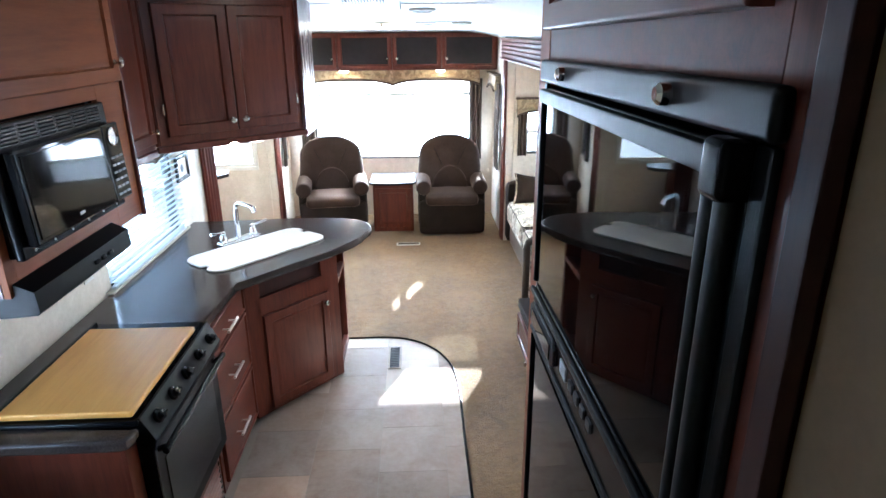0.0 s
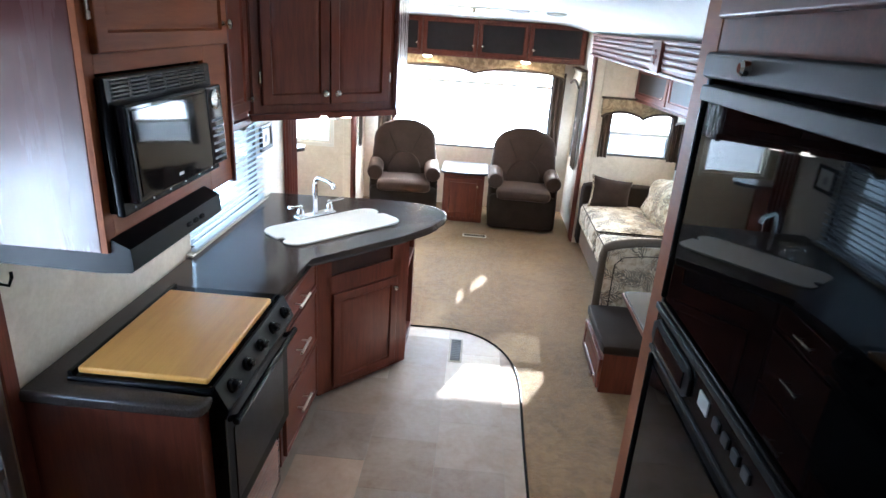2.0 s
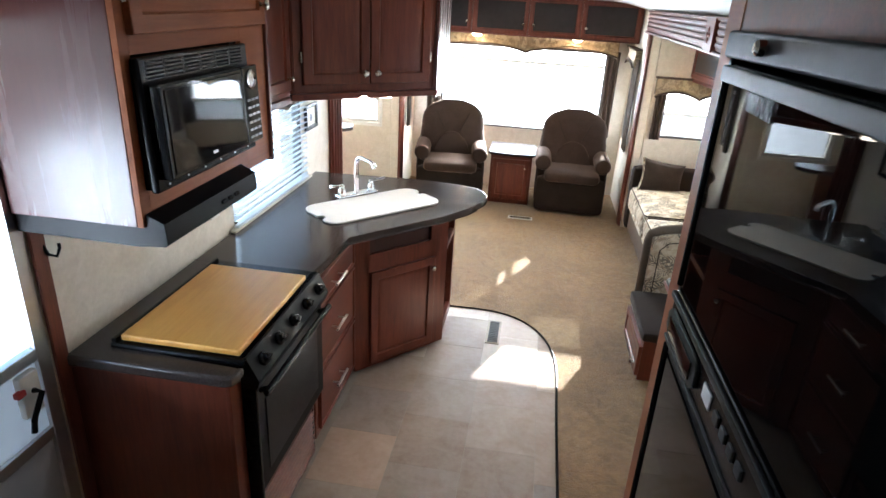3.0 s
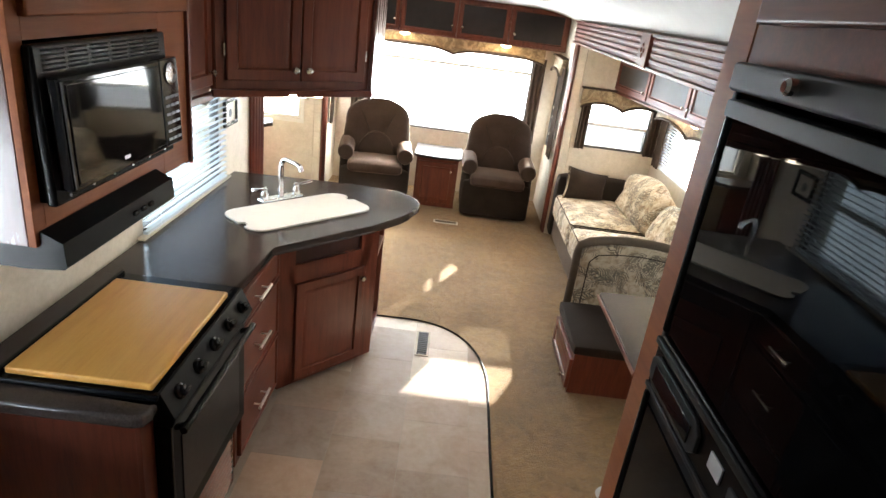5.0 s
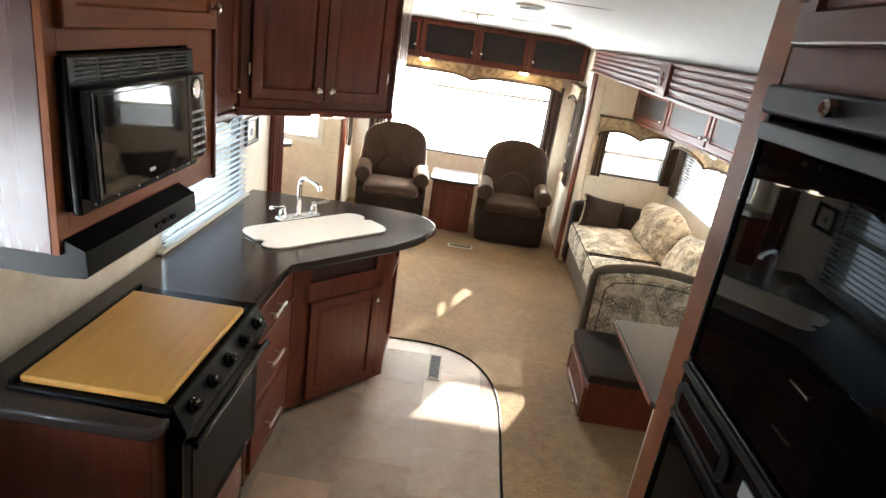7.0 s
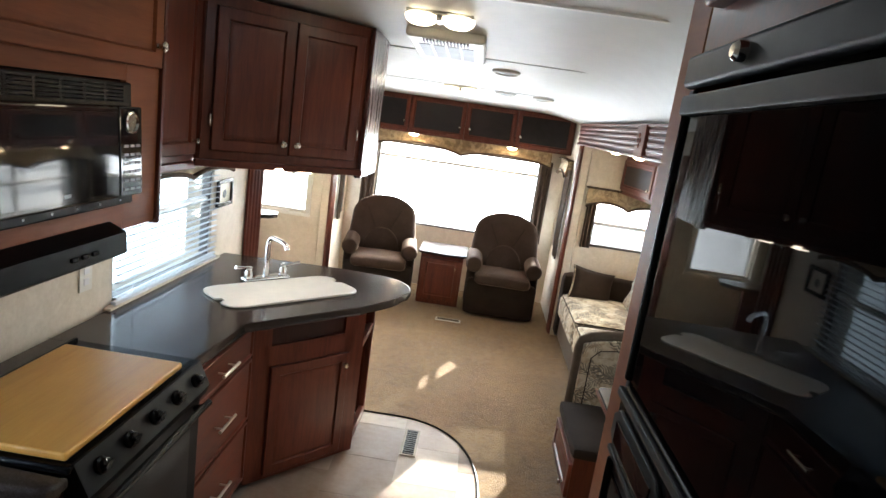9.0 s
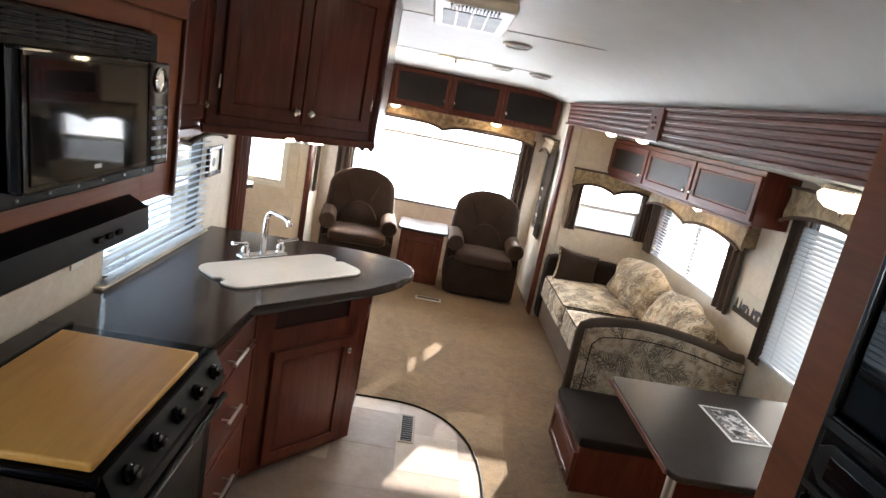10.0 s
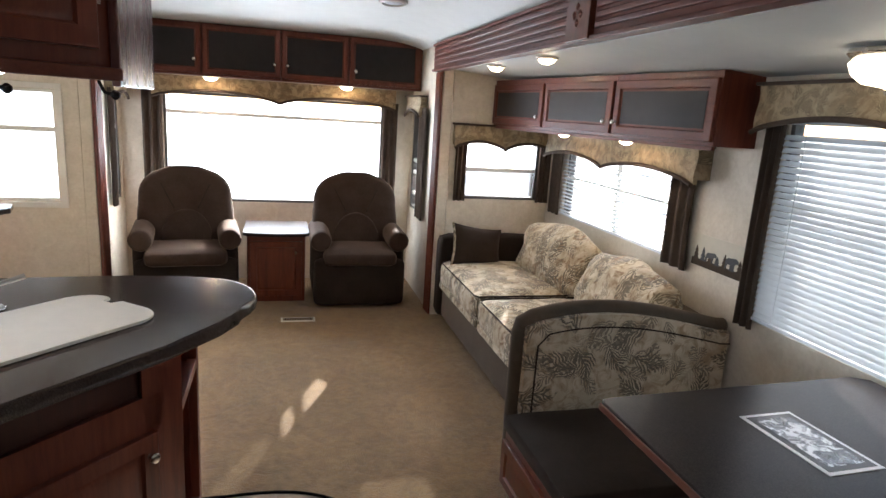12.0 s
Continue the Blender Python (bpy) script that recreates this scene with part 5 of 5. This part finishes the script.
    part("ring", lathe([(r * 1.35, 0), (r * 1.3, -0.010), (r * 1.0, -0.014), (r * 0.98, -0.004)], 24, Matrix.Translation((x, y, z))), TRIMWHITE, t)
    part("lens", lathe([(r * 0.97, -0.006), (r * 0.85, -0.024), (r * 0.35, -0.034)], 20, Matrix.Translation((x, y, z))), mat or GLOW_SMALL, t, "lit lens")
    return t


puck(-0.635, 6.50, 1.674, "small lit downlight under the rear cabinets", 0.05)
puck(0.400, 6.50, 1.674, "small lit downlight under the rear cabinets", 0.05)
puck(1.127, 4.19, 1.806, "small lit downlight in the slide-out ceiling", 0.042)
puck(1.127, 4.93, 1.806, "small lit downlight in the slide-out ceiling", 0.042)
puck(1.62, 4.21, 1.444, "small lit downlight under the sofa cabinets", 0.036)
puck(1.60, 4.91, 1.444, "small lit downlight under the sofa cabinets", 0.036)


def dome_lamp(x, y, z):
    t = thing("ceiling_lamp", (x, y, z), "nickel ceiling lamp with lit glass bowl", "lamp")
    m = Matrix.Translation((x, y, z))
    part("canopy", lathe([(0.115, 0), (0.12, -0.012), (0.105, -0.026), (0.10, -0.028)], 32, m), NICKEL, t)
    part("bowl", lathe([(0.10, -0.026), (0.112, -0.04), (0.10, -0.07), (0.07, -0.095), (0.02, -0.105)], 32, m), GLOW, t, "lit frosted glass bowl")
    part("finial", lathe([(0.012, -0.104), (0.014, -0.112), (0.006, -0.126)], 12, m), NICKEL, t)


dome_lamp(1.58, 2.78, 1.768)
puck_pair("ceiling_lamp", -0.14, 2.49, zc(2.49), "lit twin-dome ceiling lamp")
puck_pair("ceiling_lamp", -0.145, 4.99, zc(4.99), "lit twin-dome ceiling lamp")


def air_outlet():
    x, y = -0.135, 3.08
    m = pose(x, y, zc(y), -3.4, 0, 0)
    t = thing("air_conditioner_grille", (x, y, zc(y)), "white ceiling air-conditioner grille", "vent")
    part("shroud", box(-0.175, 0.175, -0.29, 0.29, -0.045, 0, 0.016, 3, m), TRIMWHITE, t)
    for k in range(4):
        part("filter_panel", box(-0.13 + k * 0.066, -0.075 + k * 0.066, -0.14, 0.20, -0.048, -0.044, 0.001, 1, m), GREYPRINT, t)
    for k in range(14):
        part("slat", box(-0.10 + k * 0.015, -0.093 + k * 0.015, -0.265, -0.19, -0.052, -0.044, 0.001, 1, m), BLACK_TEX, t)
    return t


air_outlet()
for x, y in ((0.165, 3.80), (0.21, 5.00), (0.51, 5.03)):
    t = thing("ceiling_vent", (x, y, zc(y)), "round white ceiling air vent", "vent", "ceiling vents")
    m = pose(x, y, zc(y), -3.4, 0, 0)
    part("ring", lathe([(0.085, 0), (0.082, -0.012), (0.066, -0.018), (0.064, -0.006)], 28, m), TRIMWHITE, t)
    part("core", lathe([(0.062, -0.004), (0.05, -0.012), (0.02, -0.014)], 24, m), GREYPRINT, t, "grey louvred core")


def skylight():
    y = 1.78
    m = pose(0.02, y, zc(y), -3.4, 0, 0)
    t = thing("roof_vent", (0.02, y, zc(y)), "white framed roof vent, lit from above", "vent")
    part("frame", box(-0.22, 0.22, -0.20, 0.20, -0.02, 0, 0.006, 2, m), TRIMWHITE, t)
    part("cover", box(-0.17, 0.17, -0.15, 0.15, -0.024, -0.019, 0.002, 1, m), PAPER, t)


skylight()


def recliner(x, y):
    """A wide recliner, front at y, facing -y, centred on x."""
    t = thing("recliner", (x, y + 0.35, 0), "dark brown suede recliner with rolled arms", "armchair", "recliners by the rear window")
    M = Matrix.Translation((x, y, 0))
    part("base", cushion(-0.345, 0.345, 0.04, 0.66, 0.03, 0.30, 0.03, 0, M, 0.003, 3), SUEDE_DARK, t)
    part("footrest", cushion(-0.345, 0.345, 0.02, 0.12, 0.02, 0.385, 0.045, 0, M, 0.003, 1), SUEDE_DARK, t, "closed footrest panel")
    part("seat", cushion(-0.275, 0.275, -0.02, 0.52, 0.335, 0.45, 0.05, 0.0, M, 0.003, 2), SUEDE, t)
    for s in (-1, 1):
        X = s * 0.295
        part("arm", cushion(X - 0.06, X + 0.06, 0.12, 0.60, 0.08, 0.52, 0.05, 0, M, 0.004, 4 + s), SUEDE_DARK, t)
        roll = tube([(X, 0.065, 0.515), (X, 0.075, 0.515), (X, 0.10, 0.515), (X, 0.32, 0.52), (X, 0.56, 0.53), (X, 0.60, 0.53)], [0.05, 0.072, 0.082, 0.080, 0.078, 0.06], 18, M)
        part("arm_roll", roll, SUEDE, t, "padded rolled arm")
    mb = M @ pose(0, 0.44, 0.36, -14, 0, 0)
    back = bmesh.new()
    n, k = 24, 14
    rows = []
    for j in range(k + 1):
        v = j / k
        z = 0.64 * v
        half = 0.30 + 0.045 * math.sin(math.pi * min(v * 1.25, 1)) if v < 0.62 else 0.335 * math.sqrt(max(0.02, 1 - ((v - 0.62) / 0.40) ** 2.6))
        ring = []
        for i in range(n):
            a = 2 * math.pi * i / n
            c, s = math.cos(a), math.sin(a)
            px = half * math.copysign(abs(c) ** 0.45, c)
            py = 0.095 * math.copysign(abs(s) ** 0.6, s) * (1 - 0.3 * v ** 3)
            ring.append(back.verts.new((px, py + 0.012 * noise.noise(Vector((px * 5, z * 5, x * 3))), z)))
        rows.append(ring)
    for a, c in zip(rows, rows[1:]):
        for i in range(n):
            back.faces.new((a[i], a[(i + 1) % n], c[(i + 1) % n], c[i]))
    back.faces.new(rows[0])
    back.faces.new(rows[-1])
    bmesh.ops.transform(back, matrix=mb, verts=back.verts)
    b = part("backrest", back, SUEDE, t)
    fan = [(0.185 * math.cos(radians(a)), 0.06 + 0.23 * math.sin(radians(a))) for a in range(0, 181, 12)]
    part("lumbar_pad", prism([(px, pz) for px, pz in fan] + [(-0.17, 0.0), (0.17, 0.0)], 0.0, 0.035, 0.02, 3, mb @ pose(0, -0.078, 0.02, 90, 0, 0)), SUEDE, b, "arched lower cushion")
    for xx in (-0.09, 0.09):
        part("seam", tube([(xx * 0.9, -0.098, 0.31), (xx * 1.9, -0.085, 0.50)], 0.004, 6, mb), SUEDE_DARK, b)
    return t


r1 = recliner(0.48, 5.81)
copy_thing(r1, Matrix.Translation((-0.79, 5.81 + 0.35, 0)) @ pose(0, 0, 0, 0, 0, 7))


def side_table():
    t = thing("side_table", (-0.14, 6.28, 0), "dark cherry bedside cabinet with rounded top", "cabinet")
    part("body", box(-0.355, 0.075, 6.05, 6.48, 0.0, 0.53, 0.004), CHERRY, t)
    top = [(-0.385, 6.50), (-0.385, 6.01), (-0.355, 5.97), (-0.14, 5.945), (0.075, 5.97), (0.105, 6.01), (0.105, 6.50)]
    part("top", prism(top, 0.53, 0.556, 0.008, 3), LAMINATE_DULL, t)
    d = part("cabinet_door", panel_front(0.38, 0.43, F(-0.33, 6.05, 0.05), 0.055), CHERRY, t)
    knob(d, F(0.005, 6.03, 0.40), 0.013)
    return t


side_table()

# ---- sofa ----


def sofa():
    t = thing("sofa", (1.45, 4.6, 0), "sleeper sofa with leaf-print cushions and brown suede frame", "sofa")
    part("base", cushion(1.06, 1.84, 3.54, 5.60, 0.02, 0.33, 0.02, 0, None, 0.003, 1), SUEDE_SOFA, t)
    part("back_frame", cushion(1.70, 1.855, 3.58, 5.60, 0.10, 0.66, 0.04, 0, None, 0.003, 2), SUEDE_SOFA, t)
    part("front_rail", cushion(1.025, 1.10, 3.64, 5.46, 0.06, 0.30, 0.02, 0, None, 0.003, 5), SUEDE_SOFA, t)
    far = part("far_arm", cushion(1.0, 1.84, 5.46, 5.62, 0.04, 0.65, 0.05, 0, None, 0.004, 3), SUEDE_DARK, t, "dark brown arm")
    # near arm: leaf-print panel with a suede rail that follows its curved top
    top = []
    for k in range(21):
        u = k / 20
        top.append((0.865 + 0.985 * u, 0.680 + 0.070 * math.sin(math.pi * min(1, u * 1.05) ** 0.8) - 0.045 * u))
    mm = pose(0, 0, 0, 90, 0, 0) @ Matrix.Scale(-1, 4, (0, 0, 1))
    part("arm_panel", prism([(0.865, 0.05), (1.85, 0.05)] + top[::-1], 3.515, 3.645, 0.012, 2, mm), LEAFY_ARM, t, "leaf-print arm panel")
    part("arm_rail", tube([(0.865, 3.58, 0.03), (0.862, 3.58, 0.35), (0.86, 3.58, 0.645), (0.868, 3.58, 0.682)] + [(x, 3.58, z + 0.008) for x, z in top[1:]], 0.038, 12), SUEDE_SOFA, t, "brown suede rail")
    part("piping", tube([(0.915, 3.513, 0.30), (0.917, 3.513, 0.605)] + [(x, 3.513, z - 0.055) for x, z in top[2:]], 0.0035, 6), SUEDE_DARK, t, "dark piping")
    for k, (y0, y1) in enumerate(((3.67, 4.55), (4.57, 5.45))):
        part("seat_cushion", cushion(0.985, 1.66, y0, y1, 0.31, 0.49, 0.06, 0.0, None, 0.010, 11 + k), LEAFY, t, "leaf-print seat cushion")
        part("seat_piping", tube([(1.60, y0 + 0.012, 0.478), (1.06, y0 + 0.012, 0.478), (1.018, y0 + 0.02, 0.474), (1.000, y0 + 0.06, 0.472), (1.000, y1 - 0.06, 0.472), (1.018, y1 - 0.02, 0.474), (1.06, y1 - 0.012, 0.478), (1.60, y1 - 0.012, 0.478)], 0.0055, 6), SUEDE_DARK, t, "dark piped seam")
        part("front_band", cushion(0.992, 1.05, y0 + 0.01, y1 - 0.01, 0.285, 0.335, 0.018, 0, None, 0.003, 17 + k), LEAFY, t)
    return t


sofa()


def back_cushion(y, z, tilt, yaw, seed, w=0.86, h=0.40):
    m = pose(1.66, y, z, 0, tilt, yaw)
    bm = cushion(-0.10, 0.10, -w / 2, w / 2, -h / 2, h / 2, 0.095, 0, None, 0.022, seed, 12)
    for v in bm.verts:
        e = (v.co.y / (w / 2)) ** 2
        f = (v.co.z / (h / 2)) ** 2
        v.co.x *= 1.25 - 0.35 * max(e, f)
        v.co.z *= 1 - 0.14 * e + 0.03 * math.sin(v.co.y * 11 + seed)
    bmesh.ops.transform(bm, matrix=m, verts=bm.verts)
    t = thing("sofa_back_cushion", m.translation, "plump leaf-print back cushion leaning on the sofa", "cushion", "sofa back cushions")
    part("cover", bm, LEAFY_BACK, t)
    return t


back_cushion(4.95, 0.605, 18, 3, 2.0)
back_cushion(4.12, 0.590, 24, -4, 7.0)


def pillow_mesh(w, h, thick, m, seed=0.0, n=14):
    """A stuffed square with pinched edges and pointed corners."""
    bm = bmesh.new()
    grid = {}
    for side in (-1, 1):
        for i in range(n + 1):
            for j in range(n + 1):
                u, v = 2 * i / n - 1, 2 * j / n - 1
                if side == 1 and (abs(u) == 1 or abs(v) == 1):
                    grid[side, i, j] = grid[-1, i, j]
                    continue
                x = w / 2 * u * (1 - 0.10 * (1 - v * v))
                z = h / 2 * v * (1 - 0.10 * (1 - u * u))
                d = thick / 2 * ((1 - u * u) * (1 - v * v)) ** 0.42
                d += 0.006 * noise.noise(Vector((x * 14 + seed, z * 14, side))) * (1 - max(abs(u), abs(v)))
                grid[side, i, j] = bm.verts.new((x, side * d, z))
        for i in range(n):
            for j in range(n):
                bm.faces.new((grid[side, i, j], grid[side, i + 1, j], grid[side, i + 1, j + 1], grid[side, i, j + 1]))
    bmesh.ops.transform(bm, matrix=m, verts=bm.verts)
    return bm


def throw_pillow():
    m = pose(1.24, 5.37, 0.600, -20, 9, 10)
    t = thing("throw_pillow", m.translation, "dark brown throw pillow with pale edge on the sofa", "pillow")
    cover = part("cover", pillow_mesh(0.40, 0.30, 0.13, m), PILLOW, t)
    edge = [(-0.2 * (1 - 0.10 * (1 - v * v)), 0, 0.15 * v) for v in (k / 8 - 1 for k in range(17))]
    part("piping", tube(edge, 0.009, 6, m), LEAFY, cover, "pale piped edge")


throw_pillow()

# ---- dinette ----


def bench():
    t = thing("dinette_bench", (1.3, 3.26, 0), "cherry dinette bench base with dark padded top", "bench")
    part("body", box(0.80, 1.84, 2.945, 3.49, 0.0, 0.262, 0.004), CHERRY, t)
    d = part("drawer_front", panel_front(0.52, 0.19, right_m(0.80, 3.47, 0.03), 0.045), CHERRY, t)
    knob(d, right_m(0.78, 3.02, 0.075), 0.015)
    part("pad", cushion(0.78, 1.845, 2.925, 3.50, 0.255, 0.328, 0.028, 0, None, 0.003, 6), SUEDE_DARK, t, "dark brown pad")
    return t


bench()


def dining_table():
    t = thing("dining_table", (1.4, 2.55, 0), "dark laminate dining table with wood edge", "table")
    out = [(0.82, 2.07), (0.81, 2.10), (0.815, 2.81), (0.825, 2.838), (0.85, 2.845), (1.80, 2.885), (1.855, 2.85), (1.858, 2.05), (0.845, 2.05)]
    part("top", prism(out, 0.688, 0.713, 0.006, 3), LAMINATE_DULL, t)
    part("edge_band", box(0.804, 0.811, 2.09, 2.82, 0.690, 0.711, 0.003), CHERRY_H, t, "cherry edge")
    leg = part("leg", tube([(0.87, 2.15, 0.004), (0.87, 2.15, 0.689)], 0.019, 16), ALU, t, "satin metal leg")
    part("foot", lathe([(0.055, 0.0), (0.055, 0.006), (0.024, 0.014)], 20, Matrix.Translation((0.87, 2.15, 0))), ALU, leg)
    part("wall_bracket", box(1.83, 1.868, 2.1, 2.8, 0.64, 0.688, 0.004), ALU, t)
    part("apron", box(1.0, 1.83, 2.17, 2.19, 0.64, 0.688, 0.003), CHERRY, t)
    return t


dining_table()


def brochure():
    m = pose(1.27, 2.53, 0.7135, 0, 0, 2)
    t = thing("brochure", m.translation, "black and white printed leaflet in a clear sleeve", "leaflet")
    part("sleeve", box(-0.09, 0.09, -0.15, 0.15, 0.0, 0.002, 0, 1, m), PAPER, t)
    part("print", box(-0.078, 0.078, -0.138, 0.138, 0.002, 0.0028, 0, 1, m), INK, t)
    part("photo", box(-0.060, 0.060, -0.120, 0.120, 0.0028, 0.0034, 0, 1, m), PHOTO, t, "grey and white photograph")


brochure()


def sofa_overheads():
    a, c = Vector((1.385, 5.645)), Vector((1.660, 3.585))     # far and near ends of the front
    ang = math.degrees(math.atan2(c.y - a.y, c.x - a.x))
    step = (c - a) / 3
    for k in range(3):
        p, q = a + step * k, a + step * (k + 1)
        q = q - step * 0.004
        t = thing("overhead_cabinet", (1.72, (p.y + q.y) / 2, 1.445), "cherry overhead cabinet with frosted dark front above the sofa", "cabinet", "sofa overhead cabinets")
        part("body", prism([(p.x, p.y), (q.x, q.y), (SW - 0.002, q.y), (SW - 0.002, p.y)], 1.445, 1.760), CHERRY, t)
        w = (q - p).length - 0.02
        m = F(p.x, p.y, 1.463, ang) @ Matrix.Translation((0.01, 0, 0))
        d = part("cabinet_door", panel_front(w, 0.265, m, 0.045, 0.018, False), CHERRY_H, t)
        part("dark_panel", box(0.053, w - 0.053, -0.011, -0.0085, 0.053, 0.212, 0.001, 1, m), DARKFRONT, d, "dark frosted panel")
        knob(d, m @ Matrix.Translation((0.03 if k == 2 else w - 0.03, -0.018, 0.06)), 0.014)
    rail = box(0, (c - a).length, -0.012, 0.008, 1.427, 1.446, 0.004, 2, F(a.x, a.y, 0, ang))
    tagged(part("cabinet_valance_rail", rail, CHERRY_H), "cherry rail under the sofa cabinets", "trim", "", "structure")


sofa_overheads()


def border():
    t = thing("wallpaper_border", (SW, 3.72, 0.9), "wildlife-and-trees wallpaper border strip", "wallpaper border")
    m = right_m(SW, 3.88, 0.865)
    w = 0.36
    part("strip", box(0, w, -0.003, -0.0005, 0, 0.155, 0, 1, m), CREAM, t)
    part("ground_band", box(0, w, -0.005, -0.003, 0, 0.035, 0, 1, m), CURTAIN, t, "bark-brown lower band")
    rnd = random.Random(2)
    for k in range(7):
        x = 0.03 + k * 0.05
        h = rnd.uniform(0.035, 0.06)
        b2 = bmesh.new()
        for j in range(3):
            z = 0.03 + h * j / 3
            s = 0.022 * (1 - j * 0.25)
            q = [b2.verts.new((x - s, -0.0055, z)), b2.verts.new((x + s, -0.0055, z)), b2.verts.new((x, -0.0055, z + h * 0.5))]
            r = [b2.verts.new((v.co.x, -0.003, v.co.z)) for v in q]
            b2.faces.new(q)
            b2.faces.new(r)
            for i in range(3):
                b2.faces.new((q[i], q[(i + 1) % 3], r[(i + 1) % 3], r[i]))
        bmesh.ops.transform(b2, matrix=m, verts=b2.verts)
        part("printed_tree", b2, INK if k % 2 else CURTAIN, t)
    beast = [(0, 0.0), (0.006, 0.0), (0.009, 0.018), (0.034, 0.018), (0.036, 0.0), (0.042, 0.0), (0.045, 0.022), (0.055, 0.028), (0.062, 0.026), (0.061, 0.036), (0.050, 0.044), (0.038, 0.042), (0.012, 0.040), (0.001, 0.030)]
    for x, f in ((0.10, 1.15), (0.235, 1.35)):
        flat = prism([(px * f, pz * f) for px, pz in beast], 0.003, 0.006, 0, 1, m @ Matrix.Translation((x, 0, 0.032)) @ pose(0, 0, 0, 90, 0, 0))
        part("printed_animal", flat, INK, t, "dark grazing animal silhouette")


border()


def desk():
    t = thing("desk_shelf", (-2.0, 5.55, 0.0), "dark corner desk top in the far slide-out", "desk")
    part("top", prism([(-2.235, 5.30), (-1.83, 5.30), (-1.71, 5.36), (-1.66, 5.45), (-1.70, 5.60), (-2.235, 5.60)], 0.765, 0.80, 0.008, 2), LAMINATE, t)
    part("support", box(-2.23, -1.86, 5.42, 5.46, 0.0, 0.765, 0.003), CHERRY, t)


desk()


def floor_register(name, x0, x1, y0, y1, z, along):
    t = thing(name, ((x0 + x1) / 2, (y0 + y1) / 2, z), "bronze metal floor register", "vent")
    part("frame", box(x0, x1, y0, y1, z - 0.002, z + 0.005, 0.003), VENT if along == "y" else TRIMWHITE, t)
    dk = 0.014
    # Black plate on the frame paints the dark of the duct below.
    part("well", box(x0 + dk, x1 - dk, y0 + dk, y1 - dk, z + 0.005, z + 0.0058, 0, 1), BLACK, t)
    n = 12
    for k in range(n):
        if along == "y":
            y = y0 + dk + (y1 - y0 - 2 * dk) * (k + 0.5) / n
            part("slat", box(x0 + dk, x1 - dk, y - 0.004, y + 0.004, z + 0.0055, z + 0.008, 0.001, 1), BRONZE, t)
        else:
            x = x0 + dk + (x1 - x0 - 2 * dk) * (k + 0.5) / n
            part("slat", box(x - 0.004, x + 0.004, y0 + dk, y1 - dk, z + 0.0055, z + 0.0065, 0, 1), VENT, t)


floor_register("floor_vent", -0.108, -0.018, 3.13, 3.425, 0.0065, "y")
floor_register("carpet_vent", -0.105, 0.135, 5.565, 5.645, 0.002, "x")

# ---- tiled kitchen floor, piece by piece ----
EDGE = [(-0.86, 0.59), (0.325, 0.59), (0.330, 2.40), (0.337, 2.85)]
for k in range(1, 15):
    a = radians(90 * k / 14)
    EDGE.append((-0.20 + 0.537 * math.cos(a) ** 0.86, 2.85 + 0.72 * math.sin(a) ** 0.86))
EDGE += [(-0.42, 3.565), (-0.86, 3.56)]


def clip_poly(poly, hull):
    """Keep what lies inside a convex outline."""
    for (x0, y0), (x1, y1) in zip(hull, hull[1:] + hull[:1]):
        out = []
        for i, p in enumerate(poly):
            q = poly[(i + 1) % len(poly)]
            sp = (x1 - x0) * (p[1] - y0) - (y1 - y0) * (p[0] - x0)
            sq = (x1 - x0) * (q[1] - y0) - (y1 - y0) * (q[0] - x0)
            if sp >= 0:
                out.append(p)
            if sp * sq < 0:
                f = sp / (sp - sq)
                out.append((p[0] + f * (q[0] - p[0]), p[1] + f * (q[1] - p[1])))
        poly = out
        if len(poly) < 3:
            return []
    return poly


tiles = thing("floor_tiled", (-0.2, 2.2, 0), "stone-look tiled kitchen floor with curved end", "floor", "", "structure")
part("joint_bed", prism(EDGE, 0.0005, 0.0040), GROUT, tiles, "recessed grey-beige joints", False)
part("edge_strip", tube([(x, y, 0.006) for x, y in EDGE[1:-1]], 0.0075, 8), BLACK, tiles, "dark edge strip")
TW, TH, GAP = 0.336, 0.362, 0.0014
for i in range(-3, 3):
    x0 = 0.224 + i * TW
    shift = 0.18 if i % 2 else 0.0
    for j in range(-6, 5):
        y0 = 2.335 + shift + j * TH
        q = clip_poly([(x0 + GAP, y0 + GAP), (x0 + TW - GAP, y0 + GAP), (x0 + TW - GAP, y0 + TH - GAP), (x0 + GAP, y0 + TH - GAP)], EDGE)
        if len(q) > 2:
            part("tile", prism(q, 0.003, 0.0050), TILE, tiles, "", False)
